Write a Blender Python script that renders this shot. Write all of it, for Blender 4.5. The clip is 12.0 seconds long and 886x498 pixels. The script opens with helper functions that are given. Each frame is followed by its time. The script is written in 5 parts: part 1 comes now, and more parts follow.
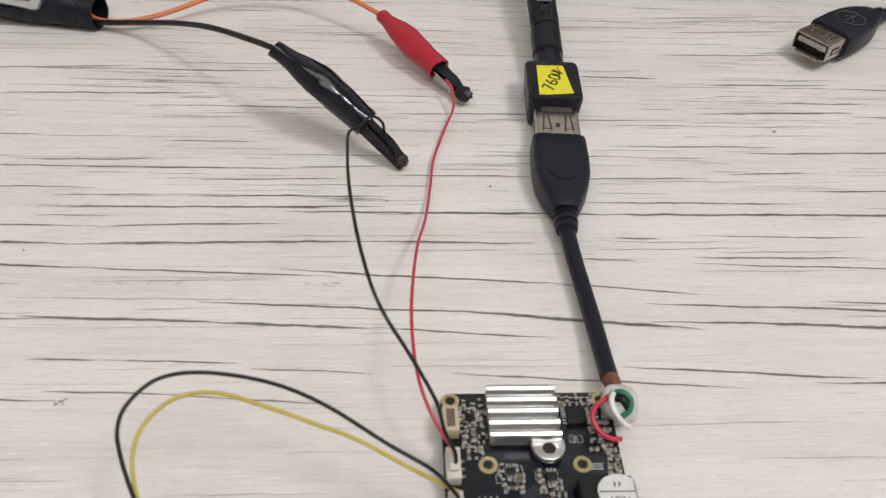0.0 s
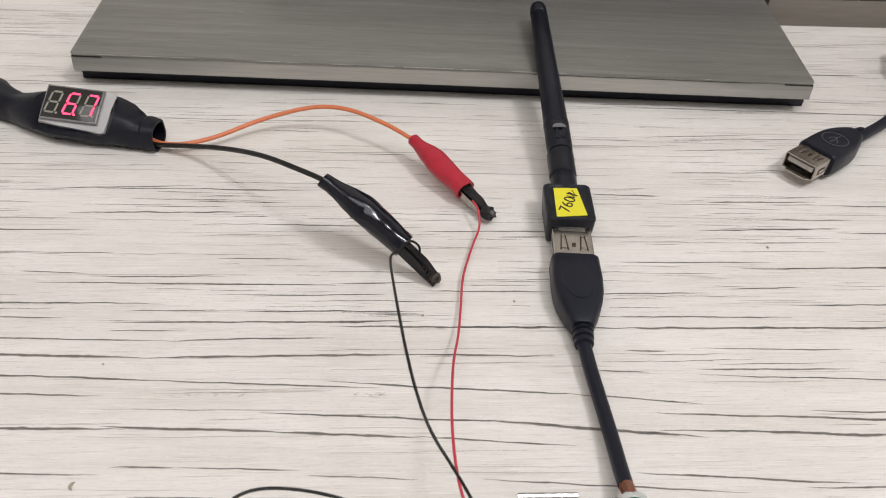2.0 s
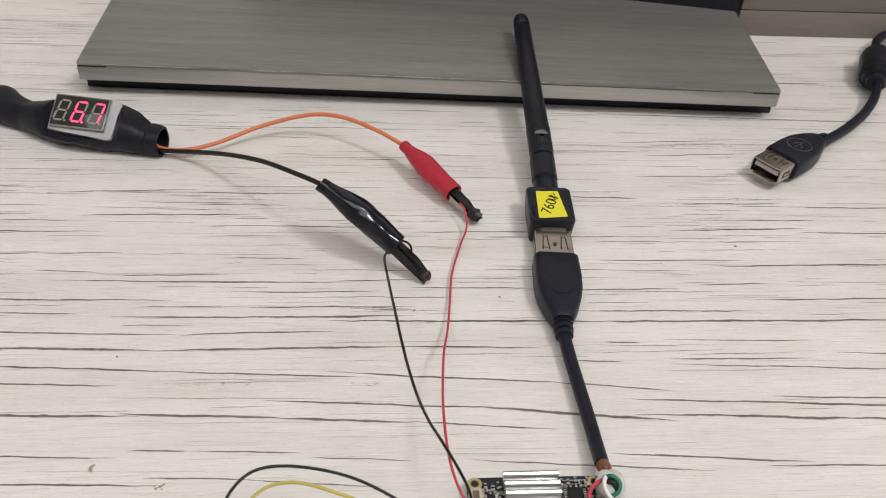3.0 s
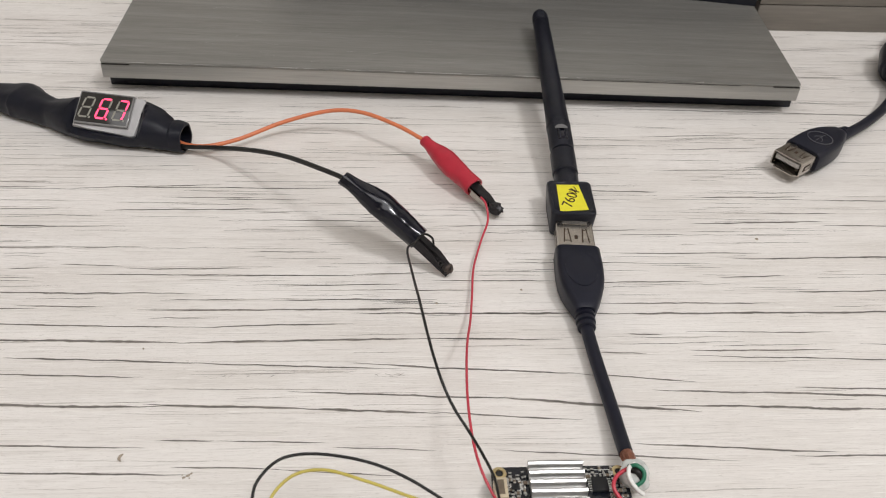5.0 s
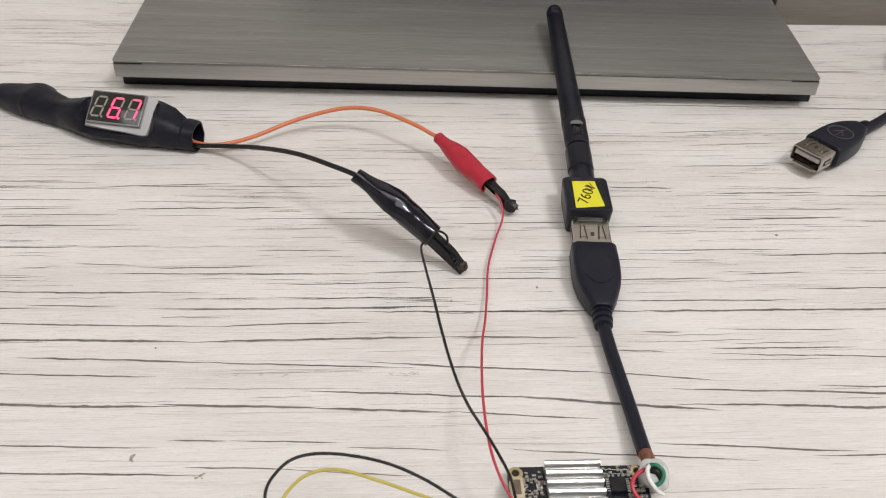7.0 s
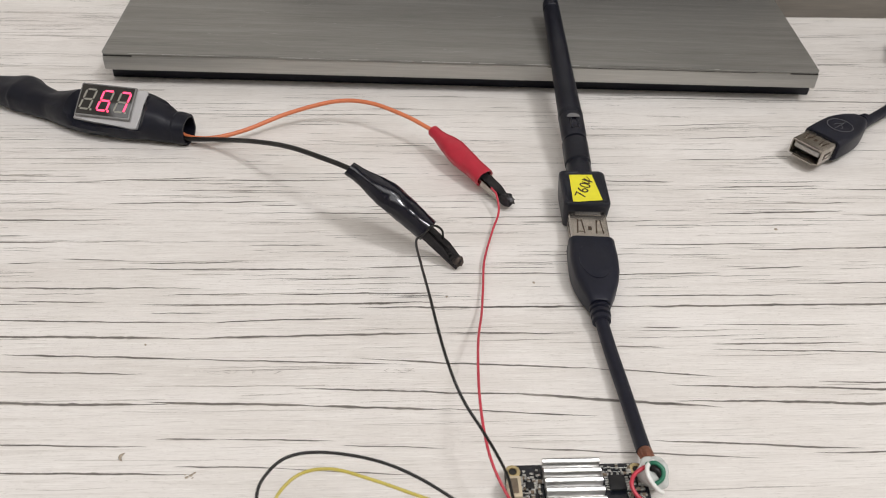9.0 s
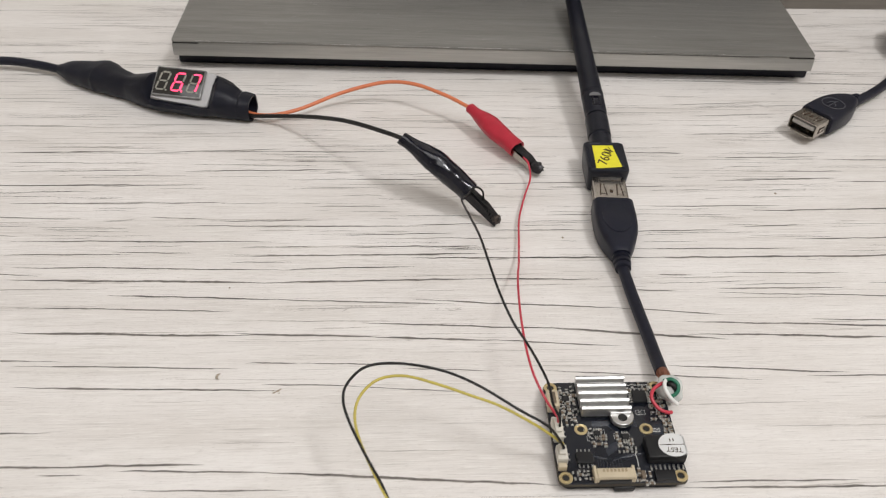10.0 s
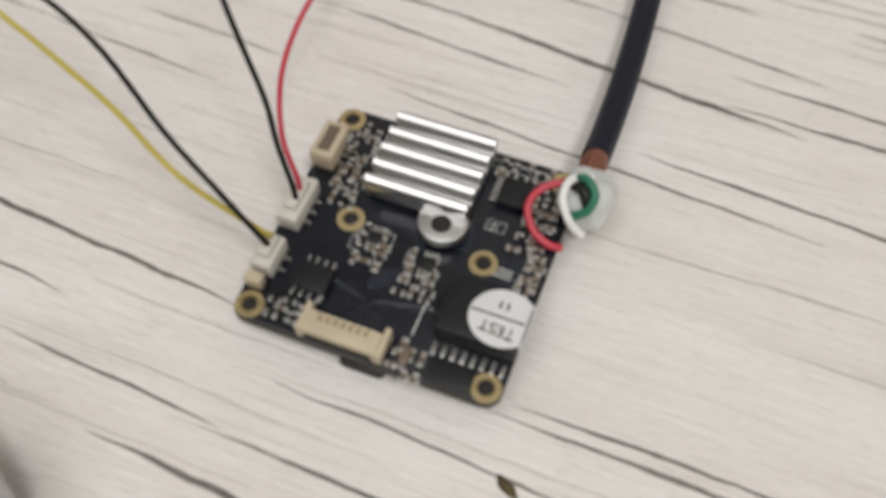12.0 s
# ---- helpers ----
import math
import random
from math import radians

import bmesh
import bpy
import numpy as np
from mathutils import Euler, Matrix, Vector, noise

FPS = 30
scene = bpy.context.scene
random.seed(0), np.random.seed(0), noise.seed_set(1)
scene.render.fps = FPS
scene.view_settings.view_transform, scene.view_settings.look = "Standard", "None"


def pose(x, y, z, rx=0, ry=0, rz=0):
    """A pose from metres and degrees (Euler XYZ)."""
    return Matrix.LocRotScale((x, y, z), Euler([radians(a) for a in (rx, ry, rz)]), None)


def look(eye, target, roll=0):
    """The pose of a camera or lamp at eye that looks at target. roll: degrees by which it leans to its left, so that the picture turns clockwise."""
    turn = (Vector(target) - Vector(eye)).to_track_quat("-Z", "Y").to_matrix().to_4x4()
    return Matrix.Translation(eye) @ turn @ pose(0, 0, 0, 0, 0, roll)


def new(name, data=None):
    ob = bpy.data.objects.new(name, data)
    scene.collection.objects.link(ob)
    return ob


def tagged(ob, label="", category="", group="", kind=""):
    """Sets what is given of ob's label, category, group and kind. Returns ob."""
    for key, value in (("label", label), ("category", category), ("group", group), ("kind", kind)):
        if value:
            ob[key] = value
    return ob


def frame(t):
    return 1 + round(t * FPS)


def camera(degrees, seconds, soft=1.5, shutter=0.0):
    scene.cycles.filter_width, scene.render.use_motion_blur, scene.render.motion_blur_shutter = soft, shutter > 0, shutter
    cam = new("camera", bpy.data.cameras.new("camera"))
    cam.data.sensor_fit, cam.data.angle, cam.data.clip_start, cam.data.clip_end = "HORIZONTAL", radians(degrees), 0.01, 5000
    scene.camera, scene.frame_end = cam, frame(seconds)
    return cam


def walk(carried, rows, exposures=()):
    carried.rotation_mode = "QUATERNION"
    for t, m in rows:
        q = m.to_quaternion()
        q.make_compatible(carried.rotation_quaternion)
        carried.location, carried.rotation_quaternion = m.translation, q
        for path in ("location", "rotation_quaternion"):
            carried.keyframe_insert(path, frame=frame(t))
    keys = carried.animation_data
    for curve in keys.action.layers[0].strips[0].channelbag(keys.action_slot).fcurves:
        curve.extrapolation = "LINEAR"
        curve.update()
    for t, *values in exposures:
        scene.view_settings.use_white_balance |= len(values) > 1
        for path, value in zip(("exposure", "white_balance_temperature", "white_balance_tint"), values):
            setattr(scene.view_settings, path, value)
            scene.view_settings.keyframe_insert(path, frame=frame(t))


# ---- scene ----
cam = camera(51.99, 12.0, soft=1.0, shutter=0.2)
PATH = [
    (0, (-0.01575, -0.08723, 0.17108), (0.00505, 0.12662, -0.03828), 3.96),
    (0.5, (-0.01681, -0.09458, 0.18760), (0.00085, 0.12708, -0.01379), 2.77),
    (1, (-0.01896, -0.08954, 0.18777), (-0.00125, 0.13452, -0.01093), 2.63),
    (1.5, (-0.02561, -0.09155, 0.20092), (-0.00472, 0.13270, 0.00273), 3.84),
    (2, (-0.02753, -0.09678, 0.20572), (-0.00668, 0.12890, 0.00917), 3.83),
    (2.5, (-0.02871, -0.10613, 0.20972), (-0.00272, 0.11943, 0.01365), 4.67),
    (3, (-0.03107, -0.11279, 0.21923), (-0.00497, 0.11267, 0.02305), 4.53),
    (3.5, (-0.03257, -0.11368, 0.21858), (-0.00749, 0.11181, 0.02230), 4.33),
    (5.5, (-0.03409, -0.11643, 0.21710), (-0.01387, 0.10997, 0.02131), 3.29),
    (6, (-0.03410, -0.11358, 0.21520), (-0.01513, 0.11296, 0.01944), 3.01),
    (6.5, (-0.03400, -0.11448, 0.21418), (-0.01587, 0.11241, 0.01875), 2.82),
    (7, (-0.03354, -0.11407, 0.21425), (-0.01692, 0.11272, 0.01857), 2.49),
    (9, (-0.03358, -0.11056, 0.21050), (-0.01510, 0.11533, 0.01395), 2.74),
    (9.5, (-0.03342, -0.11420, 0.21133), (-0.01531, 0.11169, 0.01475), 2.71),
    (9.7, (-0.03931, -0.12780, 0.21677), (-0.02015, 0.09793, 0.02009), 3.03),
    (10, (-0.05008, -0.15387, 0.22699), (-0.03329, 0.07222, 0.03052), 2.41),
    (10.2, (-0.05650, -0.16613, 0.23172), (-0.03881, 0.05931, 0.03459), 2.68),
    (10.5, (-0.05497, -0.17871, 0.23298), (-0.03863, 0.04613, 0.03504), 2.37),
    (10.7, (-0.05346, -0.18035, 0.23183), (-0.03476, 0.04460, 0.03422), 2.32),
    (10.8, (-0.05331, -0.18087, 0.23227), (-0.03516, 0.04238, 0.03268), 2.25),
    (10.9, (-0.05306, -0.18086, 0.22983), (-0.03699, 0.04261, 0.03031), 1.70),
    (11, (-0.05120, -0.17644, 0.22986), (-0.04001, 0.04116, 0.02365), 0.93),
    (11.1, (-0.04617, -0.17310, 0.22435), (-0.04052, 0.04174, 0.01503), 0.36),
    (11.4, (-0.00717, -0.12365, 0.18927), (-0.02673, 0.07506, -0.03464), -2.05),
    (11.5, (0.00906, -0.09970, 0.17373), (-0.01946, 0.09209, -0.05518), -2.26),
    (11.7, (0.03569, -0.06933, 0.15186), (-0.00828, 0.10804, -0.08606), -2.03),
    (11.8, (0.04254, -0.06546, 0.13465), (-0.00880, 0.11281, -0.10111), -1.20),
    (12, (0.04630, -0.04310, 0.11365), (-0.01260, 0.09960, -0.14340), -1.30),
]
walk(cam, [(t, look(eye, target, roll)) for t, eye, target, roll in PATH], [(0.0, -0.13), (1.0, -0.03), (1.5, 0.03), (2.5, -0.02), (3.0, -0.09), (3.6, -0.08), (5.5, -0.03), (7.0, 0.0), (9.5, 0.0), (10.5, -0.06), (11.3, -0.05), (11.6, -0.12), (12.0, -0.22)])

cam.data.dof.use_dof, cam.data.dof.focus_distance, cam.data.dof.aperture_fstop = True, 0.31, 32.0

# ---- world, light ----
world = bpy.data.worlds.new("world")
scene.world = world
world.use_nodes = True
world.node_tree.nodes["Background"].inputs["Color"].default_value = (0.9, 0.95, 1.0, 1)
world.node_tree.nodes["Background"].inputs["Strength"].default_value = 0.05


def unseen_lamp(x, y, z, size_x, size_y, watts, colour):
    data = bpy.data.lights.new("unseen_lamp", "AREA")
    data.shape, data.size, data.size_y, data.energy, data.color = "RECTANGLE", size_x, size_y, watts, colour
    new("unseen_lamp", data).matrix_world = look((x, y, z), (x, y, 0))


unseen_lamp(0.72, -0.52, 1.70, 0.32, 0.32, 15.2, (1.0, 0.995, 1.005))
# broad fill lamp, added in place of the room's ambient light
unseen_lamp(-0.15, -0.65, 1.70, 1.50, 1.20, 15.9, (1.0, 0.995, 1.005))


# ---- materials ----
def material(name, colour, rough=0.5, metal=0.0, vary=0.12, scale=400.0, bump=0.0, bump_scale=900.0, stretch=(1, 1, 1), coat=0.0, spec=0.5):
    """A surface with colour variation at two scales, uneven gloss and fine relief."""
    m = bpy.data.materials.new(name)
    m.use_nodes = True
    n, link = m.node_tree.nodes, m.node_tree.links
    b = n["Principled BSDF"]
    b.inputs["Metallic"].default_value = metal
    b.inputs["Specular IOR Level"].default_value = spec
    b.inputs["Coat Weight"].default_value = coat
    at = n.new("ShaderNodeTexCoord")
    mp = n.new("ShaderNodeMapping")
    mp.inputs["Scale"].default_value = stretch
    link.new(at.outputs["Object"], mp.inputs["Vector"])
    fine, broad = n.new("ShaderNodeTexNoise"), n.new("ShaderNodeTexNoise")
    for tex, s, d in ((fine, scale, 4), (broad, scale * 0.13, 2)):
        tex.inputs["Scale"].default_value, tex.inputs["Detail"].default_value = s, d
        link.new(mp.outputs["Vector"], tex.inputs["Vector"])
    add = n.new("ShaderNodeMath")
    add.operation = "ADD"
    link.new(fine.outputs["Fac"], add.inputs[0])
    link.new(broad.outputs["Fac"], add.inputs[1])
    ramp = n.new("ShaderNodeMapRange")
    ramp.inputs["From Min"].default_value, ramp.inputs["From Max"].default_value = 0.6, 1.4
    link.new(add.outputs[0], ramp.inputs["Value"])
    mix = n.new("ShaderNodeMix")
    mix.data_type = "RGBA"
    mix.inputs["A"].default_value = (*[c * (1 - vary) for c in colour], 1)
    mix.inputs["B"].default_value = (*[min(1, c * (1 + vary)) for c in colour], 1)
    link.new(ramp.outputs["Result"], mix.inputs["Factor"])
    link.new(mix.outputs["Result"], b.inputs["Base Color"])
    gloss = n.new("ShaderNodeMapRange")
    gloss.inputs["To Min"].default_value, gloss.inputs["To Max"].default_value = max(0.03, rough - 0.07), min(1, rough + 0.07)
    link.new(broad.outputs["Fac"], gloss.inputs["Value"])
    link.new(gloss.outputs["Result"], b.inputs["Roughness"])
    if bump:
        tex = n.new("ShaderNodeTexNoise")
        tex.inputs["Scale"].default_value, tex.inputs["Detail"].default_value = bump_scale, 3
        link.new(mp.outputs["Vector"], tex.inputs["Vector"])
        bm_node = n.new("ShaderNodeBump")
        bm_node.inputs["Strength"].default_value, bm_node.inputs["Distance"].default_value = bump, 0.0003
        link.new(tex.outputs["Fac"], bm_node.inputs["Height"])
        link.new(bm_node.outputs["Normal"], b.inputs["Normal"])
    return m


def whitewash():
    """Printed whitewashed oak: pale boards with fine long streaks, grey patches and a satin face."""
    m = bpy.data.materials.new("whitewashed_laminate")
    m.use_nodes = True
    n, link = m.node_tree.nodes, m.node_tree.links
    b = n["Principled BSDF"]
    at = n.new("ShaderNodeTexCoord")

    def streak(sx, sy, detail, rough):
        mp, tex = n.new("ShaderNodeMapping"), n.new("ShaderNodeTexNoise")
        mp.inputs["Scale"].default_value = (sx, sy, 1)
        tex.inputs["Scale"].default_value, tex.inputs["Detail"].default_value, tex.inputs["Roughness"].default_value = 1, detail, rough
        link.new(at.outputs["Object"], mp.inputs["Vector"])
        link.new(mp.outputs["Vector"], tex.inputs["Vector"])
        return tex.outputs["Fac"]

    def blend(a, colour, fac, lo, hi, most):
        r, x = n.new("ShaderNodeMapRange"), n.new("ShaderNodeMix")
        r.inputs["From Min"].default_value, r.inputs["From Max"].default_value, r.inputs["To Max"].default_value = lo, hi, most
        link.new(fac, r.inputs["Value"])
        x.data_type = "RGBA"
        link.new(r.outputs["Result"], x.inputs["Factor"])
        if isinstance(a, tuple):
            x.inputs["A"].default_value = (*a, 1)
        else:
            link.new(a, x.inputs["A"])
        x.inputs["B"].default_value = (*colour, 1)
        return x.outputs["Result"]

    c = blend((0.712, 0.672, 0.632), (0.805, 0.770, 0.735), streak(9, 60, 3, 0.5), 0.35, 0.65, 1.0)
    c = blend(c, (0.62, 0.58, 0.53), streak(14, 34, 3, 0.6), 0.52, 0.75, 0.45)
    c = blend(c, (0.60, 0.56, 0.515), streak(16, 520, 4, 0.65), 0.54, 0.72, 0.6)
    c = blend(c, (0.36, 0.33, 0.30), streak(24, 1300, 3, 0.7), 0.60, 0.72, 0.6)
    c = blend(c, (0.50, 0.465, 0.425), streak(90, 2600, 3, 0.75), 0.52, 0.70, 0.55)
    c = blend(c, (0.86, 0.835, 0.795), streak(60, 1700, 3, 0.7), 0.55, 0.70, 0.75)
    c = blend(c, (0.47, 0.435, 0.39), streak(420, 2600, 3, 0.7), 0.58, 0.72, 0.6)
    c = blend(c, (0.86, 0.84, 0.80), streak(520, 2400, 2, 0.6), 0.60, 0.76, 0.5)
    link.new(c, b.inputs["Base Color"])
    b.inputs["Roughness"].default_value = 0.46
    b.inputs["Specular IOR Level"].default_value = 0.35
    rel, bump = streak(30, 1000, 3, 0.6), n.new("ShaderNodeBump")
    bump.inputs["Strength"].default_value, bump.inputs["Distance"].default_value = 0.25, 0.0003
    link.new(rel, bump.inputs["Height"])
    link.new(bump.outputs["Normal"], b.inputs["Normal"])
    return m


def lit(name, colour, strength):
    m = bpy.data.materials.new(name)
    m.use_nodes = True
    b = m.node_tree.nodes["Principled BSDF"]
    b.inputs["Base Color"].default_value = (*colour, 1)
    b.inputs["Emission Color"].default_value = (*colour, 1)
    b.inputs["Emission Strength"].default_value = strength
    return m


TABLE = whitewash()
GRAIN = material("dark_grain_print", (0.165, 0.149, 0.134), 0.5, vary=0.5, scale=420, stretch=(1, 4, 1))
GRAIN_FINE = material("pale_grain_print", (0.41, 0.375, 0.34), 0.5, vary=0.4, scale=420, stretch=(1, 4, 1))
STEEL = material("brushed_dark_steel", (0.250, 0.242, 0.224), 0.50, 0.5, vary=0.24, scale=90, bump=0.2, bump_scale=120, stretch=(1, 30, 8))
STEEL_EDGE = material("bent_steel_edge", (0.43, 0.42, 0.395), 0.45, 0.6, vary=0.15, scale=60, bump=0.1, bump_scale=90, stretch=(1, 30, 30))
SCRATCH = material("fine_scratch", (0.50, 0.49, 0.47), 0.5, 0.6)
BLACK = material("black_plastic", (0.0078, 0.0086, 0.0145), 0.40, spec=0.35, vary=0.25, scale=900, bump=0.15, bump_scale=4000)
RUBBER = material("black_cable_rubber", (0.0070, 0.0080, 0.0165), 0.44, spec=0.32, vary=0.25, scale=600, bump=0.12, bump_scale=2500)
SHRINK = material("black_shrink_sleeve", (0.0060, 0.0066, 0.0125), 0.46, spec=0.28, vary=0.3, scale=120, bump=0.35, bump_scale=260)
VINYL_BLACK = material("glossy_black_vinyl", (0.0042, 0.0044, 0.0095), 0.15, vary=0.25, scale=300, bump=0.35, bump_scale=180)
VINYL_RED = material("red_vinyl", (0.43, 0.016, 0.035), 0.38, vary=0.14, scale=250, bump=0.35, bump_scale=240)
ORANGE = material("orange_wire", (0.62, 0.18, 0.075), 0.4, vary=0.1)
RED_WIRE = material("red_wire", (0.52, 0.040, 0.065), 0.36, vary=0.1)
BLACK_WIRE = material("black_wire", (0.011, 0.010, 0.009), 0.42, spec=0.35, vary=0.2)
YELLOW_WIRE = material("yellow_wire", (0.50, 0.41, 0.075), 0.42, vary=0.12)
GREEN_WIRE = material("green_wire", (0.02, 0.16, 0.09), 0.4)
WHITE_WIRE = material("white_wire", (0.78, 0.77, 0.74), 0.45)
NICKEL = material("nickel_shell", (0.46, 0.425, 0.38), 0.26, 1.0, vary=0.15, scale=500, bump=0.08)
DARK_JAW = material("tarnished_jaw", (0.030, 0.028, 0.030), 0.36, 0.6, vary=0.6, scale=800, bump=0.6, bump_scale=1500)
RUST = material("rusty_steel", (0.085, 0.065, 0.055), 0.6, 0.3, vary=0.6, scale=900, bump=0.6, bump_scale=1500)
ALU = material("extruded_aluminium", (0.70, 0.695, 0.685), 0.33, 1.0, vary=0.06, scale=300, bump=0.1, bump_scale=500, stretch=(1, 8, 8))
MOTOR_STEEL = material("zinc_motor_can", (0.47, 0.465, 0.475), 0.29, 1.0, vary=0.22, scale=500, bump=0.06, bump_scale=900)
COPPER = material("bare_copper", (0.33, 0.15, 0.10), 0.4, 0.8, vary=0.3, scale=1500, bump=0.5, bump_scale=3000)
YELLOW = material("yellow_label", (0.78, 0.71, 0.03), 0.5, vary=0.05)
INK = material("dark_ink", (0.045, 0.025, 0.012), 0.6)
PCB = material("black_solder_mask", (0.0060, 0.0075, 0.0125), 0.27, spec=0.5, vary=0.3, scale=500, bump=0.1, bump_scale=1500)
TRACE = material("raised_trace", (0.016, 0.020, 0.030), 0.26, spec=0.6, vary=0.2, scale=900)
BRASS_HOLE = material("plated_hole_wall", (0.30, 0.22, 0.09), 0.35, 0.8, vary=0.3, scale=900)
HOLE_DARK = material("dark_opening", (0.012, 0.011, 0.010), 0.6)
SLOT_TAN = material("shaded_contact_slot", (0.33, 0.26, 0.165), 0.5, vary=0.1)
PCB_EDGE = material("laminate_edge", (0.055, 0.045, 0.030), 0.7)
GOLD = material("gold_pad", (0.66, 0.54, 0.30), 0.28, 0.85, vary=0.12)
TIN = material("solder_tin", (0.52, 0.515, 0.49), 0.28, 0.9, vary=0.2, scale=2000)
CHIP = material("chip_epoxy", (0.0080, 0.0080, 0.0090), 0.46, spec=0.4, vary=0.2, scale=2500)
CREAM = material("cream_connector", (0.52, 0.44, 0.31), 0.45, vary=0.08)
WHITE_PLASTIC = material("white_nylon", (0.60, 0.57, 0.50), 0.45, vary=0.06)
CERAMIC = material("brown_ceramic", (0.15, 0.115, 0.08), 0.45, vary=0.3, scale=1500)
SILK = material("silkscreen_white", (0.60, 0.60, 0.57), 0.6)
STICKER = material("white_paper_sticker", (0.66, 0.66, 0.65), 0.5, vary=0.08)
GLUE = material("hot_glue", (0.66, 0.68, 0.65), 0.24, vary=0.12, scale=500, bump=0.3, bump_scale=600)
GLUE.node_tree.nodes["Principled BSDF"].inputs["Transmission Weight"].default_value = 0.12
# grey that paints the highlight on the antenna's hinge
HINGE_GLINT = material("hinge_highlight", (0.15, 0.148, 0.15), 0.45)
CASE_DARK = material("oiled_bearing_steel", (0.12, 0.115, 0.11), 0.35, 0.9, vary=0.3, scale=900)
CASE = material("pale_grey_display_case", (0.46, 0.45, 0.45), 0.45, vary=0.06)
TONGUE = material("grey_contact_tongue", (0.42, 0.40, 0.37), 0.45)
BEZEL = material("clear_moulded_rim", (0.20, 0.195, 0.19), 0.07, vary=0.35, scale=300)
FACE = material("smoked_display_face", (0.030, 0.028, 0.026), 0.12, vary=0.15)
SEG_OFF = material("unlit_segment", (0.27, 0.26, 0.22), 0.4, vary=0.05)
FAINT = material("faint_moulded_mark", (0.10, 0.10, 0.11), 0.4)
SEG_ON = lit("lit_red_segment", (1.0, 0.055, 0.14), 2.1)
GREY_WOOD = material("grey_wood_panel", (0.20, 0.18, 0.155), 0.55, vary=0.18, scale=50, stretch=(1, 1, 14), bump=0.1, bump_scale=60)
WALL_PAINT = material("white_wall_paint", (0.74, 0.72, 0.69), 0.8, vary=0.04, scale=20)
FLOOR_WOOD = material("brown_floor", (0.28, 0.20, 0.13), 0.5, vary=0.2, scale=8, stretch=(1, 10, 1))
CRUMB = material("brown_crumb", (0.10, 0.075, 0.03), 0.8, vary=0.5, scale=900)
STAIN = material("brown_stain", (0.38, 0.32, 0.25), 0.7, vary=0.4, scale=900)
TAPE = material("masking_tape", (0.70, 0.66, 0.53), 0.55, vary=0.08)
RED_INK = material("red_ink", (0.45, 0.05, 0.03), 0.6)


# ---- helpers for shapes ----
def thing(name, m, label, category, group="", kind=""):
    ob = new(name)
    ob.empty_display_size = 0.005
    ob.matrix_basis = m
    return tagged(ob, label, category, group, kind)


def finish(bm, sharp=38):
    bmesh.ops.recalc_face_normals(bm, faces=bm.faces)
    me = bpy.data.meshes.new("mesh")
    bm.to_mesh(me)
    bm.free()
    for p in me.polygons:
        p.use_smooth = True
    me.set_sharp_from_angle(angle=radians(sharp))
    return me


def part(name, bm, mat, parent, label="", placed=False, kind=""):
    """One mesh object under a thing or a part. placed: the bmesh is in world places, not in the thing's own."""
    if placed:
        root, m = parent, Matrix()
        while root:
            m, root = root.matrix_basis @ m, root.parent
        bm.transform(m.inverted())
    me = finish(bm)
    for one in (mat if isinstance(mat, (list, tuple)) else [mat]):
        me.materials.append(one)
    ob = new(name, me)
    ob.parent = parent
    return tagged(ob, label, kind=kind)


def box(x0, x1, y0, y1, z0, z1, bevel=0.0, bm=None, slot=0, segments=2):
    one = bmesh.new()
    bmesh.ops.create_cube(one, size=1)
    for v in one.verts:
        v.co = Vector((x0 + (v.co.x + 0.5) * (x1 - x0), y0 + (v.co.y + 0.5) * (y1 - y0), z0 + (v.co.z + 0.5) * (z1 - z0)))
    if bevel:
        bmesh.ops.bevel(one, geom=one.edges[:], offset=bevel, segments=segments, affect="EDGES", profile=0.5)
    for f in one.faces:
        f.material_index = slot
    return joined(bm, one)


def joined(bm, one):
    if bm is None:
        return one
    me = bpy.data.meshes.new("scrap")
    one.to_mesh(me)
    one.free()
    bm.from_mesh(me)
    bpy.data.meshes.remove(me)
    return bm


def prism(corners, z0, z1, bevel=0.0, bm=None, slot=0):
    """A flat outline, raised from z0 to z1."""
    one = bmesh.new()
    low, high = [one.verts.new((x, y, z0)) for x, y in corners], [one.verts.new((x, y, z1)) for x, y in corners]
    one.faces.new(low[::-1])
    top = one.faces.new(high)
    for i in range(len(corners)):
        j = (i + 1) % len(corners)
        one.faces.new((low[i], low[j], high[j], high[i]))
    if bevel:
        bmesh.ops.bevel(one, geom=list(top.edges), offset=bevel, segments=2, affect="EDGES", profile=0.5)
    for f in one.faces:
        f.material_index = slot
    return joined(bm, one)


def rounded(w, h, r, steps=4):
    """Corners of a rounded rectangle, counter-clockwise."""
    out = []
    for cx, cy, a in ((w / 2 - r, h / 2 - r, 0), (-w / 2 + r, h / 2 - r, 90), (-w / 2 + r, -h / 2 + r, 180), (w / 2 - r, -h / 2 + r, 270)):
        for i in range(steps + 1):
            b = radians(a + 90 * i / steps)
            out.append((cx + r * math.cos(b), cy + r * math.sin(b)))
    return out


def loft(rings, cap_a=True, cap_b=True, bm=None, slot=0):
    one = bmesh.new()
    rows = [[one.verts.new(p) for p in ring] for ring in rings]
    for a, b in zip(rows, rows[1:]):
        for i in range(len(a)):
            j = (i + 1) % len(a)
            one.faces.new((a[i], a[j], b[j], b[i]))
    if cap_a:
        one.faces.new(rows[0][::-1])
    if cap_b:
        one.faces.new(rows[-1])
    for f in one.faces:
        f.material_index = slot
    return joined(bm, one)


